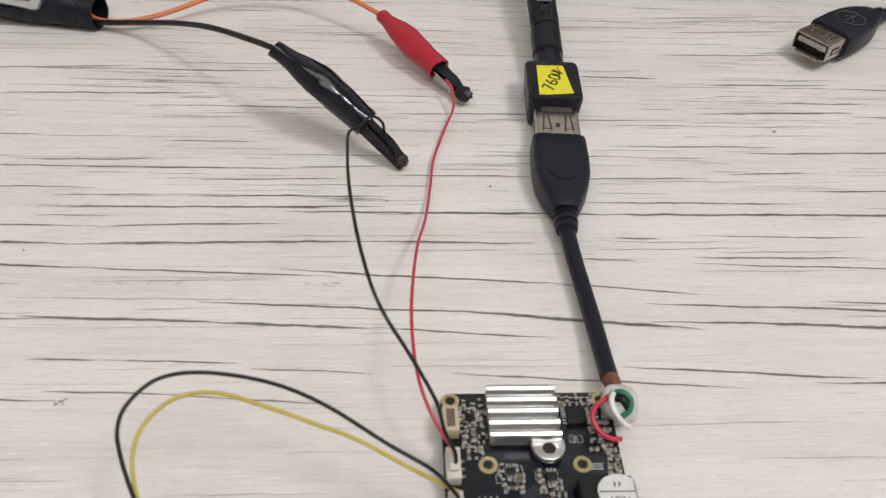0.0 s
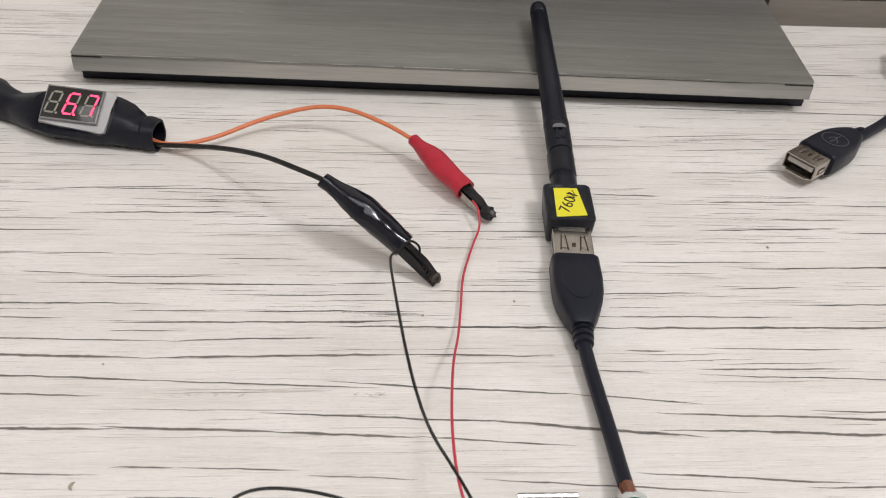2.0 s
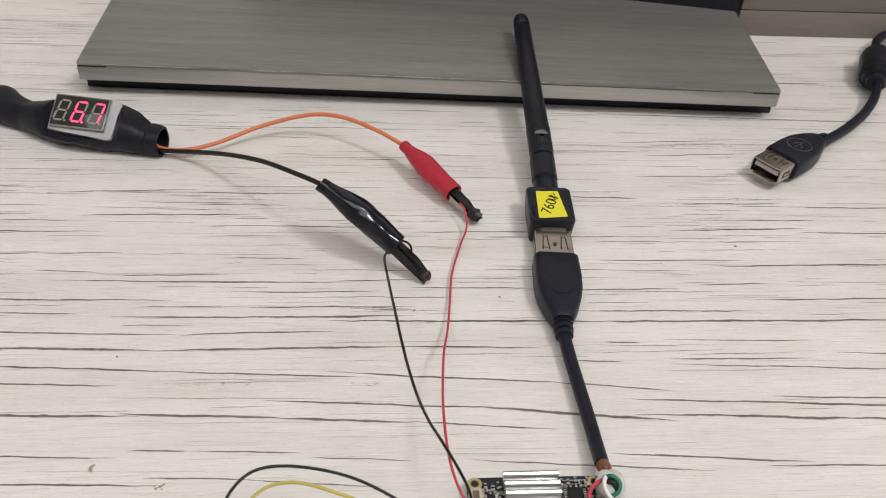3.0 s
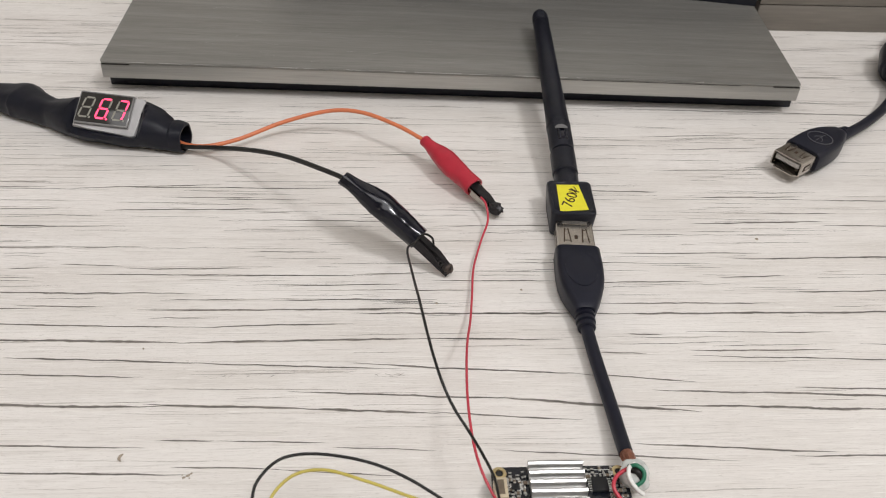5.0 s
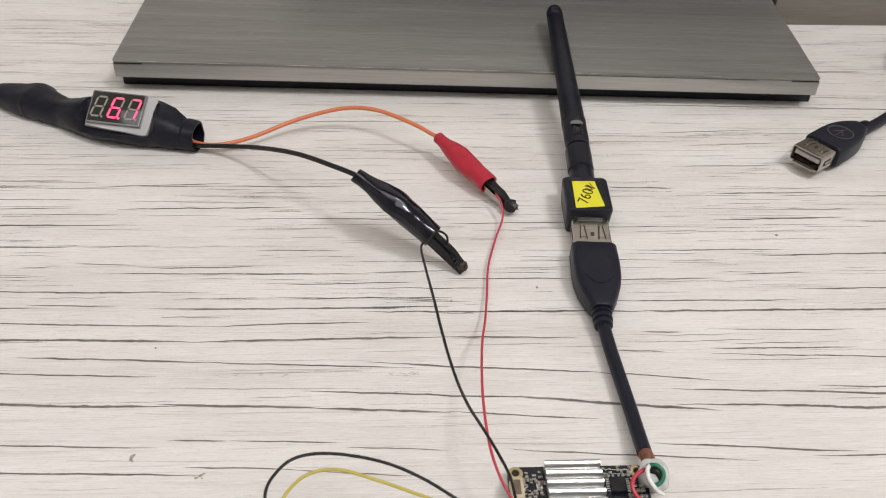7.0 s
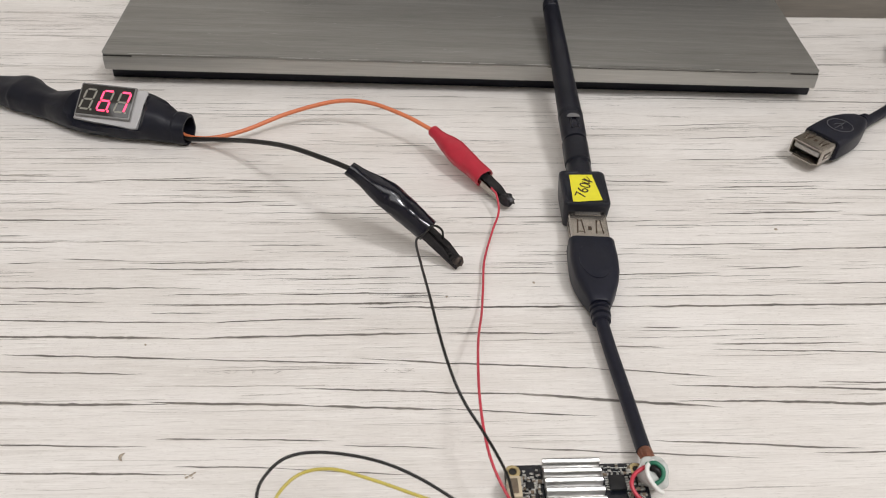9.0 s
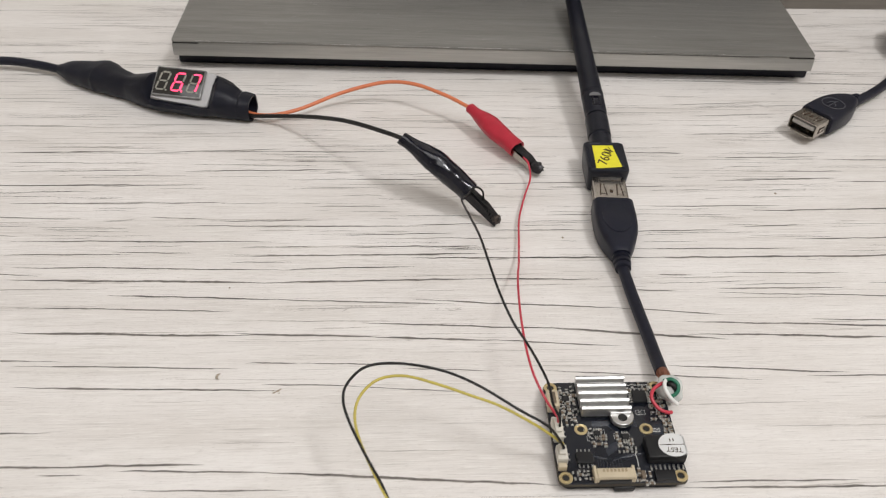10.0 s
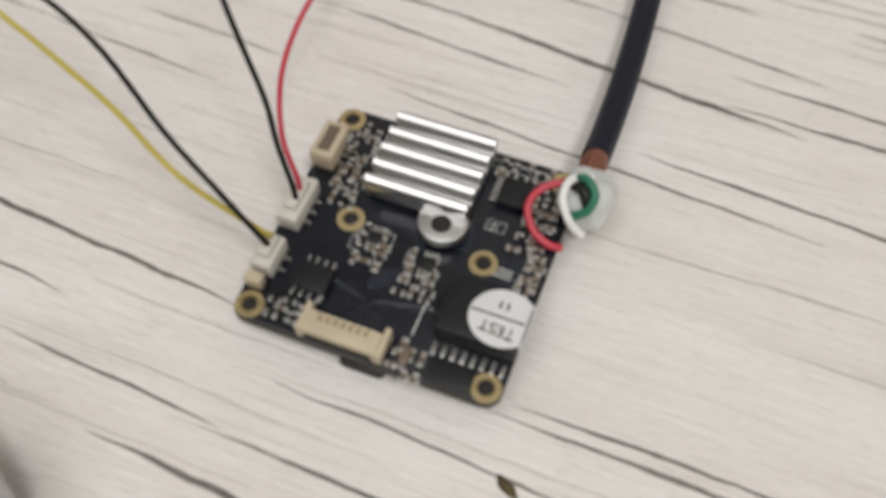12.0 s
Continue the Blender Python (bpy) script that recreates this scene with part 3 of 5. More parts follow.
# ---- usb sockets and cables ----
def usb_socket(root, front, emblem):
    """A socket on a cable, its mouth at y = 0 and its cable towards -y; base at z = 0."""
    mid = 0.0052
    w, h = 0.0134, 0.0066
    outer, inner = rounded(w, h, 0.0007, 2), rounded(w - 0.0009, h - 0.0009, 0.0005, 2)
    ring = [[(x, y, mid + z) for x, z in shape] for shape, y in ((outer, -front - 0.002), (outer, 0.0), (inner, 0.0), (inner, -front + 0.002))]
    shell = part("shell", loft(ring, True, True), NICKEL, root, "nickel-plated metal shell")
    part("tongue", box(-0.0054, 0.0054, -front, -0.0003, mid - 0.0001, mid + 0.0019, 0.0002), TONGUE, shell, "grey plastic contact tongue")
    # lips flared out round the mouth
    for s, reach in ((1, 0.0006), (-1, 0.0009)):
        z = mid + s * h / 2
        lip = [[(x, y, z + dz) for y, dz in ((-0.0010, -0.0004 * s), (reach, -0.0002 * s), (reach, 0.0003 * s), (-0.0010, 0.0001 * s))][::s] for x in (-0.0046, 0.0046)]
        part("lip", loft(lip), NICKEL, shell)
        x = s * (w / 2 + 0.00003)
        part("side_slot", box(x - 0.00004, x + 0.00004, -front + 0.0040, -0.0024, mid - 0.0013, mid + 0.0013, 0.0), INK, shell)
        x = s * (w / 2 + 0.00012)
        part("side_spring", box(x - 0.0001, x + 0.0001, -front + 0.0040, -0.0032, mid - 0.0006, mid + 0.0006, 0.00005), NICKEL, shell)
    top = mid + h / 2
    for s in (-1, 1):
        x = s * 0.0033
        part("spring", prism([(x - 0.0009, -front + 0.0035), (x + 0.0009, -front + 0.0035), (x + 0.00035, -0.0038), (x - 0.00035, -0.0038)], top + 0.00002, top + 0.00022), NICKEL, shell)
        part("spring_tip", turned([(0.0001, 0.0), (0.0005, 0.0), (0.0004, 0.0003), (0.0001, 0.00042)], 10), NICKEL, shell).matrix_basis = pose(x, -0.0042, top + 0.0001)
        for e in (-1, 1):
            slit = prism([(x + e * 0.0010, -front + 0.0026), (x + e * 0.00150, -front + 0.0026), (x + e * 0.00085, -0.0034), (x + e * 0.00045, -0.0034)][::e], top + 0.00001, top + 0.00006)
            part("slot", slit, INK, shell)
    part("catch", box(-0.0006, 0.0006, -front + 0.0045, -front + 0.0062, top + 0.00001, top + 0.0002, 0.00005), INK, shell)
    # moulded grip
    steps = [(0.0, 0.0154, 0.0088), (0.0006, 0.0160, 0.0094), (0.010, 0.0164, 0.0096), (0.016, 0.0158, 0.0096), (0.0205, 0.0142, 0.0094), (0.0245, 0.0118, 0.0089), (0.0275, 0.0094, 0.0083), (0.0300, 0.0074, 0.0076), (0.0306, 0.0066, 0.0070)]
    rings = []
    for along, gw, gh in steps:
        rings.append([(x, -front - along, mid - 0.0002 + z) for x, z in rounded(gw, gh, min(0.0022, gh * 0.3), 4)])
    grip = part("grip", loft(rings), RUBBER, root, "moulded black grip")
    gtop = mid - 0.0002 + 0.0048
    oval = [(0.0056 * math.cos(a), -front - 0.0125 + 0.0092 * math.sin(a)) for a in (2 * math.pi * k / 32 for k in range(32))]
    if not emblem:
        part("thumb_pad", prism(oval, gtop - 0.0004, gtop + 0.00018, 0.00025), RUBBER, grip)
    else:
        line = [(x * 0.92, -front - 0.0125 + (y + front + 0.0125) * 0.56, gtop + 0.00005) for x, y in oval]
        part("emblem_ring", tube(line + [line[0]], 0.00016, 6, 0), FAINT, grip, "faint grey moulded ring")
        bm = tube([(0, -front - 0.0165, gtop + 0.00004), (0, -front - 0.0085, gtop + 0.00004)], 0.00014, 6, 2)
        tube([(0, -front - 0.0145, gtop + 0.00004), (0.0018, -front - 0.0125, gtop + 0.00004), (0.0018, -front - 0.0108, gtop + 0.00004)], 0.00014, 6, 2, bm)
        tube([(0, -front - 0.0132, gtop + 0.00004), (-0.0018, -front - 0.0115, gtop + 0.00004), (-0.0018, -front - 0.0100, gtop + 0.00004)], 0.00014, 6, 2, bm)
        part("emblem", bm, FAINT, grip, "faint grey moulded mark")
    # ribbed sleeve where the cable leaves
    prof = [(0.0031, 0.0), (0.0034, 0.0004), (0.0034, 0.0016), (0.0026, 0.0019), (0.0026, 0.0024), (0.0033, 0.0027), (0.0033, 0.0041), (0.0025, 0.0044), (0.0025, 0.0048), (0.0031, 0.0051), (0.0030, 0.0066), (0.0022, 0.0069)]
    relief = part("strain_relief", turned(prof, 20), RUBBER, root, "ribbed strain relief")
    relief.matrix_basis = pose(0, -front - 0.0303, mid - 0.0006, 90)


extension = thing("usb_extension_cable", pose(0.0383, 0.1405, 0.0, 0, 0, -4.0), "black usb extension lead, cut end soldered to the circuit board", "usb cable")
usb_socket(extension, 0.0136, False)
part("cable", tube([(0.0347, 0.0920, 0.0046), (0.0353, 0.0800, 0.0040), (0.0361, 0.0680, 0.0038), (0.0367, 0.0560, 0.0042), (0.0369, 0.0460, 0.0050), (0.0369, 0.0388, 0.0062)], 0.00215, 14), RUBBER, extension, "thick black round cable", True)
part("braid", tube([(0.0369, 0.0395, 0.0062), (0.0373, 0.0370, 0.0070), (0.0377, 0.0350, 0.0076)], [0.0019, 0.0018, 0.0013], 12), COPPER, extension, "stripped copper braid", True)
bm = None
for i in range(9):
    a = i * 0.7
    bm = tube([(0.0367 + 0.0016 * math.cos(a), 0.0386, 0.0063 + 0.0016 * math.sin(a)), (0.0371 + 0.0018 * math.cos(a + 0.4), 0.0364, 0.0070 + 0.0018 * math.sin(a + 0.4)), (0.0373 + 0.0012 * math.cos(a + 0.8), 0.0346, 0.0078 + 0.0010 * math.sin(a + 0.8))], 0.00022, 5, 4, bm)
part("copper_strands", bm, COPPER, extension, "loose copper strands", True)
part("red_core", tube([(0.0374, 0.0325, 0.0085), (0.0345, 0.0312, 0.0092), (0.0316, 0.0292, 0.0088), (0.0306, 0.0264, 0.0080), (0.0322, 0.0238, 0.0066), (0.0348, 0.0228, 0.0056), (0.0368, 0.0232, 0.0050)], 0.00058, 10), RED_WIRE, extension, "red core", True)
part("white_core", tube([(0.0376, 0.0330, 0.0094), (0.0352, 0.0306, 0.0108), (0.0350, 0.0278, 0.0100), (0.0370, 0.0256, 0.0080), (0.0390, 0.0254, 0.0062)], 0.00062, 10), WHITE_WIRE, extension, "white core", True)
part("green_core", tube([(0.0354, 0.0318, 0.0098), (0.0372, 0.0310, 0.0116), (0.0390, 0.0294, 0.0110), (0.0388, 0.0276, 0.0096), (0.0372, 0.0268, 0.0084), (0.0360, 0.0276, 0.0074)], 0.00062, 10), GREEN_WIRE, extension, "green core", True)
part("black_core", tube([(0.0360, 0.0308, 0.0096), (0.0374, 0.0296, 0.0106), (0.0388, 0.0282, 0.0090)], 0.0009, 10), BLACK_WIRE, extension, "black core", True)

spare = thing("usb_cable", pose(0.1324, 0.1794, 0.0030, 4.0, 0, 127.5), "black usb lead with an empty socket and a moulded emblem", "usb cable")
usb_socket(spare, 0.0112, True)
part("cable", tube([(0.1655, 0.2030, 0.0050), (0.1730, 0.2085, 0.0050), (0.1838, 0.2165, 0.0048), (0.1960, 0.2275, 0.0050), (0.2050, 0.2380, 0.0058), (0.2105, 0.2470, 0.0072), (0.2125, 0.2530, 0.0082)], 0.0022, 14), RUBBER, spare, "black round cable", True)
bead = turned([(0.0024, 0.0), (0.0040, 0.0003), (0.0046, 0.0022), (0.0040, 0.0027), (0.0041, 0.0034), (0.0060, 0.0037), (0.0064, 0.0062), (0.0062, 0.0070), (0.0076, 0.0076), (0.0081, 0.0100), (0.0081, 0.0250), (0.0076, 0.0272), (0.0050, 0.0280), (0.0040, 0.0330), (0.0024, 0.0350)], 26)
bead = part("ferrite_bead", bead, BLACK, spare, "fat black moulded ferrite bead with rings")
bead.matrix_basis = spare.matrix_basis.inverted() @ Matrix.Translation((0.2112, 0.2505, 0.0083)) @ Vector((0.42, 0.90, 0.0)).to_track_quat("Z", "Y").to_matrix().to_4x4()
part("cable_tail", tube([(0.2255, 0.2830, 0.0083), (0.2330, 0.2960, 0.0080), (0.2500, 0.3060, 0.0060), (0.3000, 0.3000, 0.0040), (0.4200, 0.2700, 0.0026)], 0.0022, 12), RUBBER, spare, "black round cable", True)


# ---- wireless adapter ----
def wireless_adapter():
    root = thing("wireless_adapter", pose(0.0386, 0.1516, 0, 0, 0, -2.5), "black usb wireless adapter with a yellow label and stub antenna", "wifi adapter")
    w, d, h = 0.0170, 0.0204, 0.0122
    rings = [[(x, y, z) for x, y in rounded(w - 2 * e, d - 2 * e, 0.0019, 5)] for z, e in ((0.0, 0.0016), (0.0008, 0.0009), (0.0050, 0.0004), (h - 0.0013, 0.0), (h - 0.0005, 0.0001), (h - 0.0001, 0.0004), (h, 0.0009), (h - 0.00002, 0.0012), (h - 0.00022, 0.0014))]
    part("body", loft(rings), BLACK, root, "rounded black plastic box")
    part("plug", box(-0.0064, 0.0064, -d / 2 - 0.007, -d / 2 + 0.001, 0.0028, 0.0084, 0.0003), NICKEL, root, "metal plug")
    lab = part("label", prism([(-0.0049, 0.0073), (0.0036, 0.0076), (0.0056, -0.0076), (-0.0052, -0.0091)], h - 0.0002, h - 0.00010), YELLOW, root, "yellow paper label with handwriting")
    words("7601", 0.0062, pose(-0.0001, -0.0006, h - 0.00006, 0, 0, 68) @ Matrix.Diagonal((0.98, 0.95, 1, 1)) @ Matrix.Shear("XY", 4, (0.35, 0)), INK, lab)
    bm = tube([(0.0016, 0.0062, h - 0.00004), (0.0024, 0.0035, h - 0.00004), (0.0003, 0.0050, h - 0.00004), (0.0022, 0.0020, h - 0.00004), (-0.0006, 0.0030, h - 0.00004)], 0.00016, 5, 5)
    part("pen_stroke", bm, INK, lab)
    # antenna: threaded collar, folding joint and a tapering whip
    a, b, tip = Vector((0.0392, 0.1585, 0.0072)), Vector((0.0402, 0.1945, 0.0132)), Vector((0.0412, 0.2735, 0.0262))
    way = (b - a).normalized().to_track_quat("Z", "Y").to_matrix().to_4x4()
    inv = root.matrix_basis.inverted()
    joint = part("antenna_base", turned([(0.0042, -0.002), (0.0047, 0.0), (0.0048, 0.010), (0.0045, 0.0104), (0.0045, 0.0110), (0.0050, 0.0114), (0.0050, 0.0225), (0.0044, 0.0230)], 24), BLACK, root, "black round antenna base")
    joint.matrix_basis = inv @ Matrix.Translation(a) @ way
    way2 = (tip - b).normalized().to_track_quat("Z", "Y").to_matrix().to_4x4()
    fork = inv @ Matrix.Translation(b) @ way2
    part("hinge_barrel", turned([(0.0040, -0.0130), (0.0047, -0.0126), (0.0047, -0.0104), (0.0049, -0.0100), (0.0049, 0.0012), (0.0044, 0.0016)], 24), BLACK, root, "round hinge barrel").matrix_basis = fork
    slot = part("hinge_slot", box(-0.0019, 0.0019, 0.0040, 0.0050, -0.0098, -0.0030, 0.0003), VINYL_BLACK, root, "slot of the folding hinge")
    slot.matrix_basis = fork
    for s in (-1, 1):
        part("slot_rib", box(s * 0.0012 - 0.0003, s * 0.0012 + 0.0003, 0.0044, 0.0053, -0.0096, -0.0032, 0.0001), BLACK, slot)
    # upward half-round of the black hinge, its highlight put in as grey
    half = [(0.0026 * math.cos(t), 0.0020 * math.sin(t)) for t in (math.pi * k / 14 for k in range(15))]
    part("hinge_flat", prism(half, 0, 0.0003), HINGE_GLINT, root, "half-round hinge face, grey for the highlight on it").matrix_basis = inv @ Matrix.Translation((0.0398, 0.1894, 0.0178)) @ pose(0, 0, 0, 14)
    long = (tip - b).length
    prof = [(0.0040, 0.0), (0.0050, 0.0008), (0.0050, 0.0030), (0.0048, 0.0034), (0.0042, long * 0.45), (0.0037, long - 0.0080), (0.00355, long - 0.0078), (0.00355, long - 0.0072), (0.0037, long - 0.0070), (0.0036, long - 0.0030), (0.0031, long - 0.0012), (0.0020, long - 0.0003), (0.0004, long)]
    part("whip", turned(prof, 26), BLACK, root, "tapering matt black antenna whip").matrix_basis = fork


wireless_adapter()


# ---- voltmeter in its sleeve ----
def voltmeter():
    root = thing("voltmeter", pose(-0.1425, 0.2060, 0), "small red digit voltmeter in black shrink sleeve, reading 6.7", "voltmeter")
    spine = [(-0.2060, 0.2335, 0.0042, 0.0026, 0.0026), (-0.2000, 0.2312, 0.0048, 0.0052, 0.0043), (-0.1900, 0.2268, 0.0056, 0.0074, 0.0053), (-0.1835, 0.2242, 0.0062, 0.0086, 0.0062), (-0.1770, 0.2200, 0.0061, 0.0072, 0.0056), (-0.1690, 0.2152, 0.0060, 0.0056, 0.0056),
             (-0.1600, 0.2110, 0.0072, 0.0078, 0.0070), (-0.1500, 0.2078, 0.0082, 0.0098, 0.0080), (-0.1400, 0.2055, 0.0084, 0.0106, 0.0082), (-0.1300, 0.2038, 0.0082, 0.0100, 0.0080), (-0.1225, 0.2008, 0.0072, 0.0080, 0.0070), (-0.1185, 0.1993, 0.0063, 0.0062, 0.0061), (-0.1172, 0.1989, 0.0061, 0.0057, 0.0059), (-0.1162, 0.1987, 0.0062, 0.0061, 0.0061), (-0.1118, 0.1975, 0.0059, 0.0055, 0.0058)]
    line = smooth_line([p[:3] for p in spine], 7)
    n = len(line)
    wide, tall = ([float(v) for v in np.interp(np.linspace(0, len(spine) - 1, n), range(len(spine)), [p[k] for p in spine])] for k in (3, 4))
    rings = []
    for i, q in enumerate(line):
        way = (line[min(i + 1, n - 1)] - line[max(i - 1, 0)]).normalized()
        side = way.cross(Vector((0, 0, 1))).normalized()
        ring = []
        for k in range(28):
            a = 2 * math.pi * k / 28
            wob = 1 + 0.09 * noise.noise((q.x * 90, math.cos(a) * 2, math.sin(a) * 2)) + 0.035 * noise.noise((q.x * 330, math.cos(a) * 4, math.sin(a) * 4))
            c, s = math.cos(a), math.sin(a)
            e = 0.78
            ring.append(q + wob * (wide[i] * math.copysign(abs(c) ** e, c) * side + tall[i] * math.copysign(abs(s) ** e, s) * Vector((0, 0, 1))))
        rings.append(ring)
    mid = sum(rings[-1], Vector()) / 28
    back = Vector((-0.0080, 0.0022, 0))
    rings.append([mid + (p - mid) * 0.86 for p in rings[-1]])
    rings.append([mid + (p - mid) * 0.84 + back for p in rings[-2]])
    # the sleeve is cut open round the display and hugs its flange
    tilt = Matrix.Translation((-0.1447, 0.2060, 0.0140)) @ pose(0, 0, 0, 0, 0, -11) @ pose(0, 0, 0, 32)
    flat = tilt.inverted()
    for ring in rings[:-2]:
        for k, p in enumerate(ring):
            q = flat @ p
            off = max(0.0, abs(q.x - 0.001) - 0.0135, -q.y - 0.0095, q.y - 0.0068)
            q.z = min(q.z, -0.0034 + 1.6 * off)
            ring[k] = tilt @ q
    part("sleeve", loft([[p + Vector((0, 0, max(0, 0.0002 - p.z))) for p in ring] for ring in rings]), SHRINK, root, "wrinkled black shrink sleeve, open at one end", True)
    part("supply_cable", tube([(-0.205, 0.2332, 0.0042), (-0.2180, 0.2375, 0.0046), (-0.2330, 0.2398, 0.0052), (-0.2520, 0.2385, 0.0052), (-0.2900, 0.2330, 0.0030), (-0.4200, 0.2100, 0.0022)], 0.0020, 12), RUBBER, root, "black supply cable", True)
    m = root.matrix_basis.inverted() @ tilt
    case = part("display_case", box(-0.0115, 0.0115, -0.0071, 0.0071, -0.0070, -0.0009, 0.0004), CASE, root, "pale grey display case")
    case.matrix_basis = m
    part("case_flange", prism([(-0.0122, -0.0078), (-0.0050, -0.0086), (0.0040, -0.0092), (0.0128, -0.0102), (0.0146, -0.0094), (0.0148, -0.0040), (0.0144, 0.0010), (0.0160, 0.0050), (0.0150, 0.0070), (-0.0120, 0.0070)], -0.0050, -0.0018, 0.0005), CASE, case)
    face = part("display_face", box(-0.0108, 0.0108, -0.0065, 0.0065, -0.00088, 0.0, 0.0002), FACE, case, "smoked dark display face")
    part("bezel", box(-0.0114, 0.0114, -0.0071, 0.0071, -0.0022, -0.0001, 0.0005, segments=3), BEZEL, case, "clear moulded rim round the display")
    # seven segments a digit: 8 unlit, 6 with a point, 7
    lit_parts = ("", "afgedc", "abc")
    sl = math.tan(radians(10))
    for i in range(3):
        cx = -0.0071 + 0.0071 * i
        a, t, v = 0.0020, 0.00038, 0.0043
        bars = {"a": (0, v, 1), "g": (0, 0, 1), "d": (0, -v, 1), "f": (-a, v / 2, 0), "b": (a, v / 2, 0), "e": (-a, -v / 2, 0), "c": (a, -v / 2, 0)}
        for key, (bx, by, flat) in bars.items():
            l = (a if flat else v / 2) - 0.00022
            shape = [(-l, 0), (-l + t, t), (l - t, t), (l, 0), (l - t, -t), (-l + t, -t)]
            if not flat:
                shape = [(-y, x) for x, y in shape]
            shape = [(cx + bx + x + sl * (by + y), by + y) for x, y in shape]
            on = key in lit_parts[i]
            part("segment", prism(shape, 0.00002, 0.0001), SEG_ON if on else SEG_OFF, face, "lit red segment" if on else "")
        dot = [(cx + 0.0021 + 0.00048 * math.cos(k * 0.628), -v - 0.0001 + 0.00048 * math.sin(k * 0.628)) for k in range(10)]
        part("decimal_point", prism(dot, 0.00002, 0.0001), SEG_ON if i == 1 else SEG_OFF, face, "lit red point" if i == 1 else "")


voltmeter()


# ---- crocodile clips ----
def crocodile_clip(name, top, tip, roll, boot, boot_label, label, wire, wire_mat, wire_label, radius, girth, crease, arch):
    """A clip in a vinyl boot, from its wire end (top) to its jaw tip, with the lead that runs into it."""
    top, tip = Vector(top), Vector(tip)
    way = (tip - top).normalized()
    turn = way.to_track_quat("Y", "Z").to_matrix().to_4x4()
    root = thing(name, Matrix.Translation(top) @ turn @ pose(0, 0, 0, 0, roll, 0), label, "clip", "crocodile clips on the voltmeter leads")
    long = (tip - top).length
    k = long / 0.050
    shape = [(0.0, 0.0029, 0.0026), (0.0012, 0.0030, 0.0027), (0.0035, 0.0029, 0.0026), (0.0065, 0.0036, 0.0030), (0.0105, 0.0049, 0.0039), (0.0150, 0.0057, 0.0046), (0.0190, 0.0057, 0.0047), (0.0240, 0.0052, 0.0044), (0.0285, 0.0049, 0.0042), (0.0335, 0.0051, 0.0042), (0.0342, 0.0051, 0.0041)]
    rings = []
    for j in range(35):
        y = 0.0342 * j / 34
        a, b = (float(np.interp(y, [p[0] for p in shape], [p[q] for p in shape])) for q in (1, 2))
        ring = []
        for i in range(28):
            t = 2 * math.pi * i / 28
            c, s = math.cos(t), math.sin(t)
            dent = 0.95 + 0.09 * noise.noise((y * 110, c * 1.4 + top.x * 50, s * 1.4)) + 0.025 * noise.noise((y * 500, c * 4, s * 4))
            dent -= crease * max(0.0, 1 - 4 * abs(noise.noise((y * 95 + 4, c * 1.3 + 7, s * 1.3 + top.x * 30))))
            fold = 1 + crease * 2.2 * max(0.0, 1 - abs(t - 1.45 - 0.5 * noise.noise((y * 120, top.x * 40, 3))) / 0.55)
            ring.append((a * dent * girth * math.copysign(abs(c) ** 0.85, c), y * k, b * girth * dent * fold * math.copysign(abs(s) ** 0.9, s)))
        rings.append(ring)
    last = rings[-1]
    rings.append([(x * 0.82, y - 0.0001, z * 0.82) for x, y, z in last])
    rings.append([(x * 0.80, y - 0.0060, z * 0.80) for x, y, z in last])

    def bowed(bm):
        for v in bm.verts:
            u = v.co.y / long
            v.co.z += arch * 4 * u * (1 - u)
            v.co.x += 0.2 * arch * 4 * u * (1 - u)
        return bm

    part("boot", bowed(loft(rings)), boot, root, boot_label)
    y0, y1 = 0.0300 * k, long
    red = boot is VINYL_RED
    slim = 1.0 if red else 0.78
    lower = [(-0.0027 * slim, y0), (0.0027 * slim, y0), (0.0016, y1 - 0.004), (0.0009, y1), (-0.0009, y1), (-0.0016, y1 - 0.004)]
    jaw = prism(lower, -0.0028, -0.0020, 0.0002)
    rail = [[(x, y, z) for x, z in ((q - 0.0004, -0.0027), (q, -0.0027), (q, h), (q - 0.0004, h))] for y, q, h in ((y0, 0.0027 * slim, 0.0010), (y1 - 0.0080, 0.0021 * slim, 0.0002), (y1 - 0.0030, 0.0015 * slim, -0.0016))]
    joined(jaw, loft(rail))
    joined(jaw, loft([[(-x, y, z) for x, y, z in ring][::-1] for ring in rail]))
    part("lower_jaw", bowed(jaw), NICKEL if red else DARK_JAW, root, "folded metal jaw")
    # thin nickel strips that draw the glints along the jaw rims
    for s in (-1, 1):
        edge = [(s * 0.0026 * slim, y0, 0.0011), (s * 0.0021 * slim, y1 - 0.0080, 0.0003), (s * 0.0015 * slim, y1 - 0.0034, -0.0014)]
        if red or s < 0:
            part("edge_glint", bowed(tube(edge, 0.00018, 6, 3)), NICKEL, root, "nickel strip for the glint along the jaw edge")
    upper = prism([(-0.0019, y0), (0.0019, y0), (0.0022, y0 + 0.0032), (0.0013, y0 + 0.0040), (0.0009, y1 - 0.0045), (0.0012, y1 - 0.0030), (0.0010, y1 - 0.0004), (-0.0010, y1 - 0.0004), (-0.0012, y1 - 0.0030), (-0.0010, y1 - 0.0045), (-0.0017, y1 - 0.0075), (-0.0022, y1 - 0.0085), (-0.0013, y0 + 0.0030)], 0.0002, 0.0013, 0.0003)
    for s in (-1, 1):
        for i in range(5):
            yy = y1 - 0.0012 - i * 0.0014
            box(s * 0.0010 - 0.0003, s * 0.0010 + 0.0003, yy - 0.0004, yy + 0.0004, -0.0021, 0.0008, 0.0001, upper)
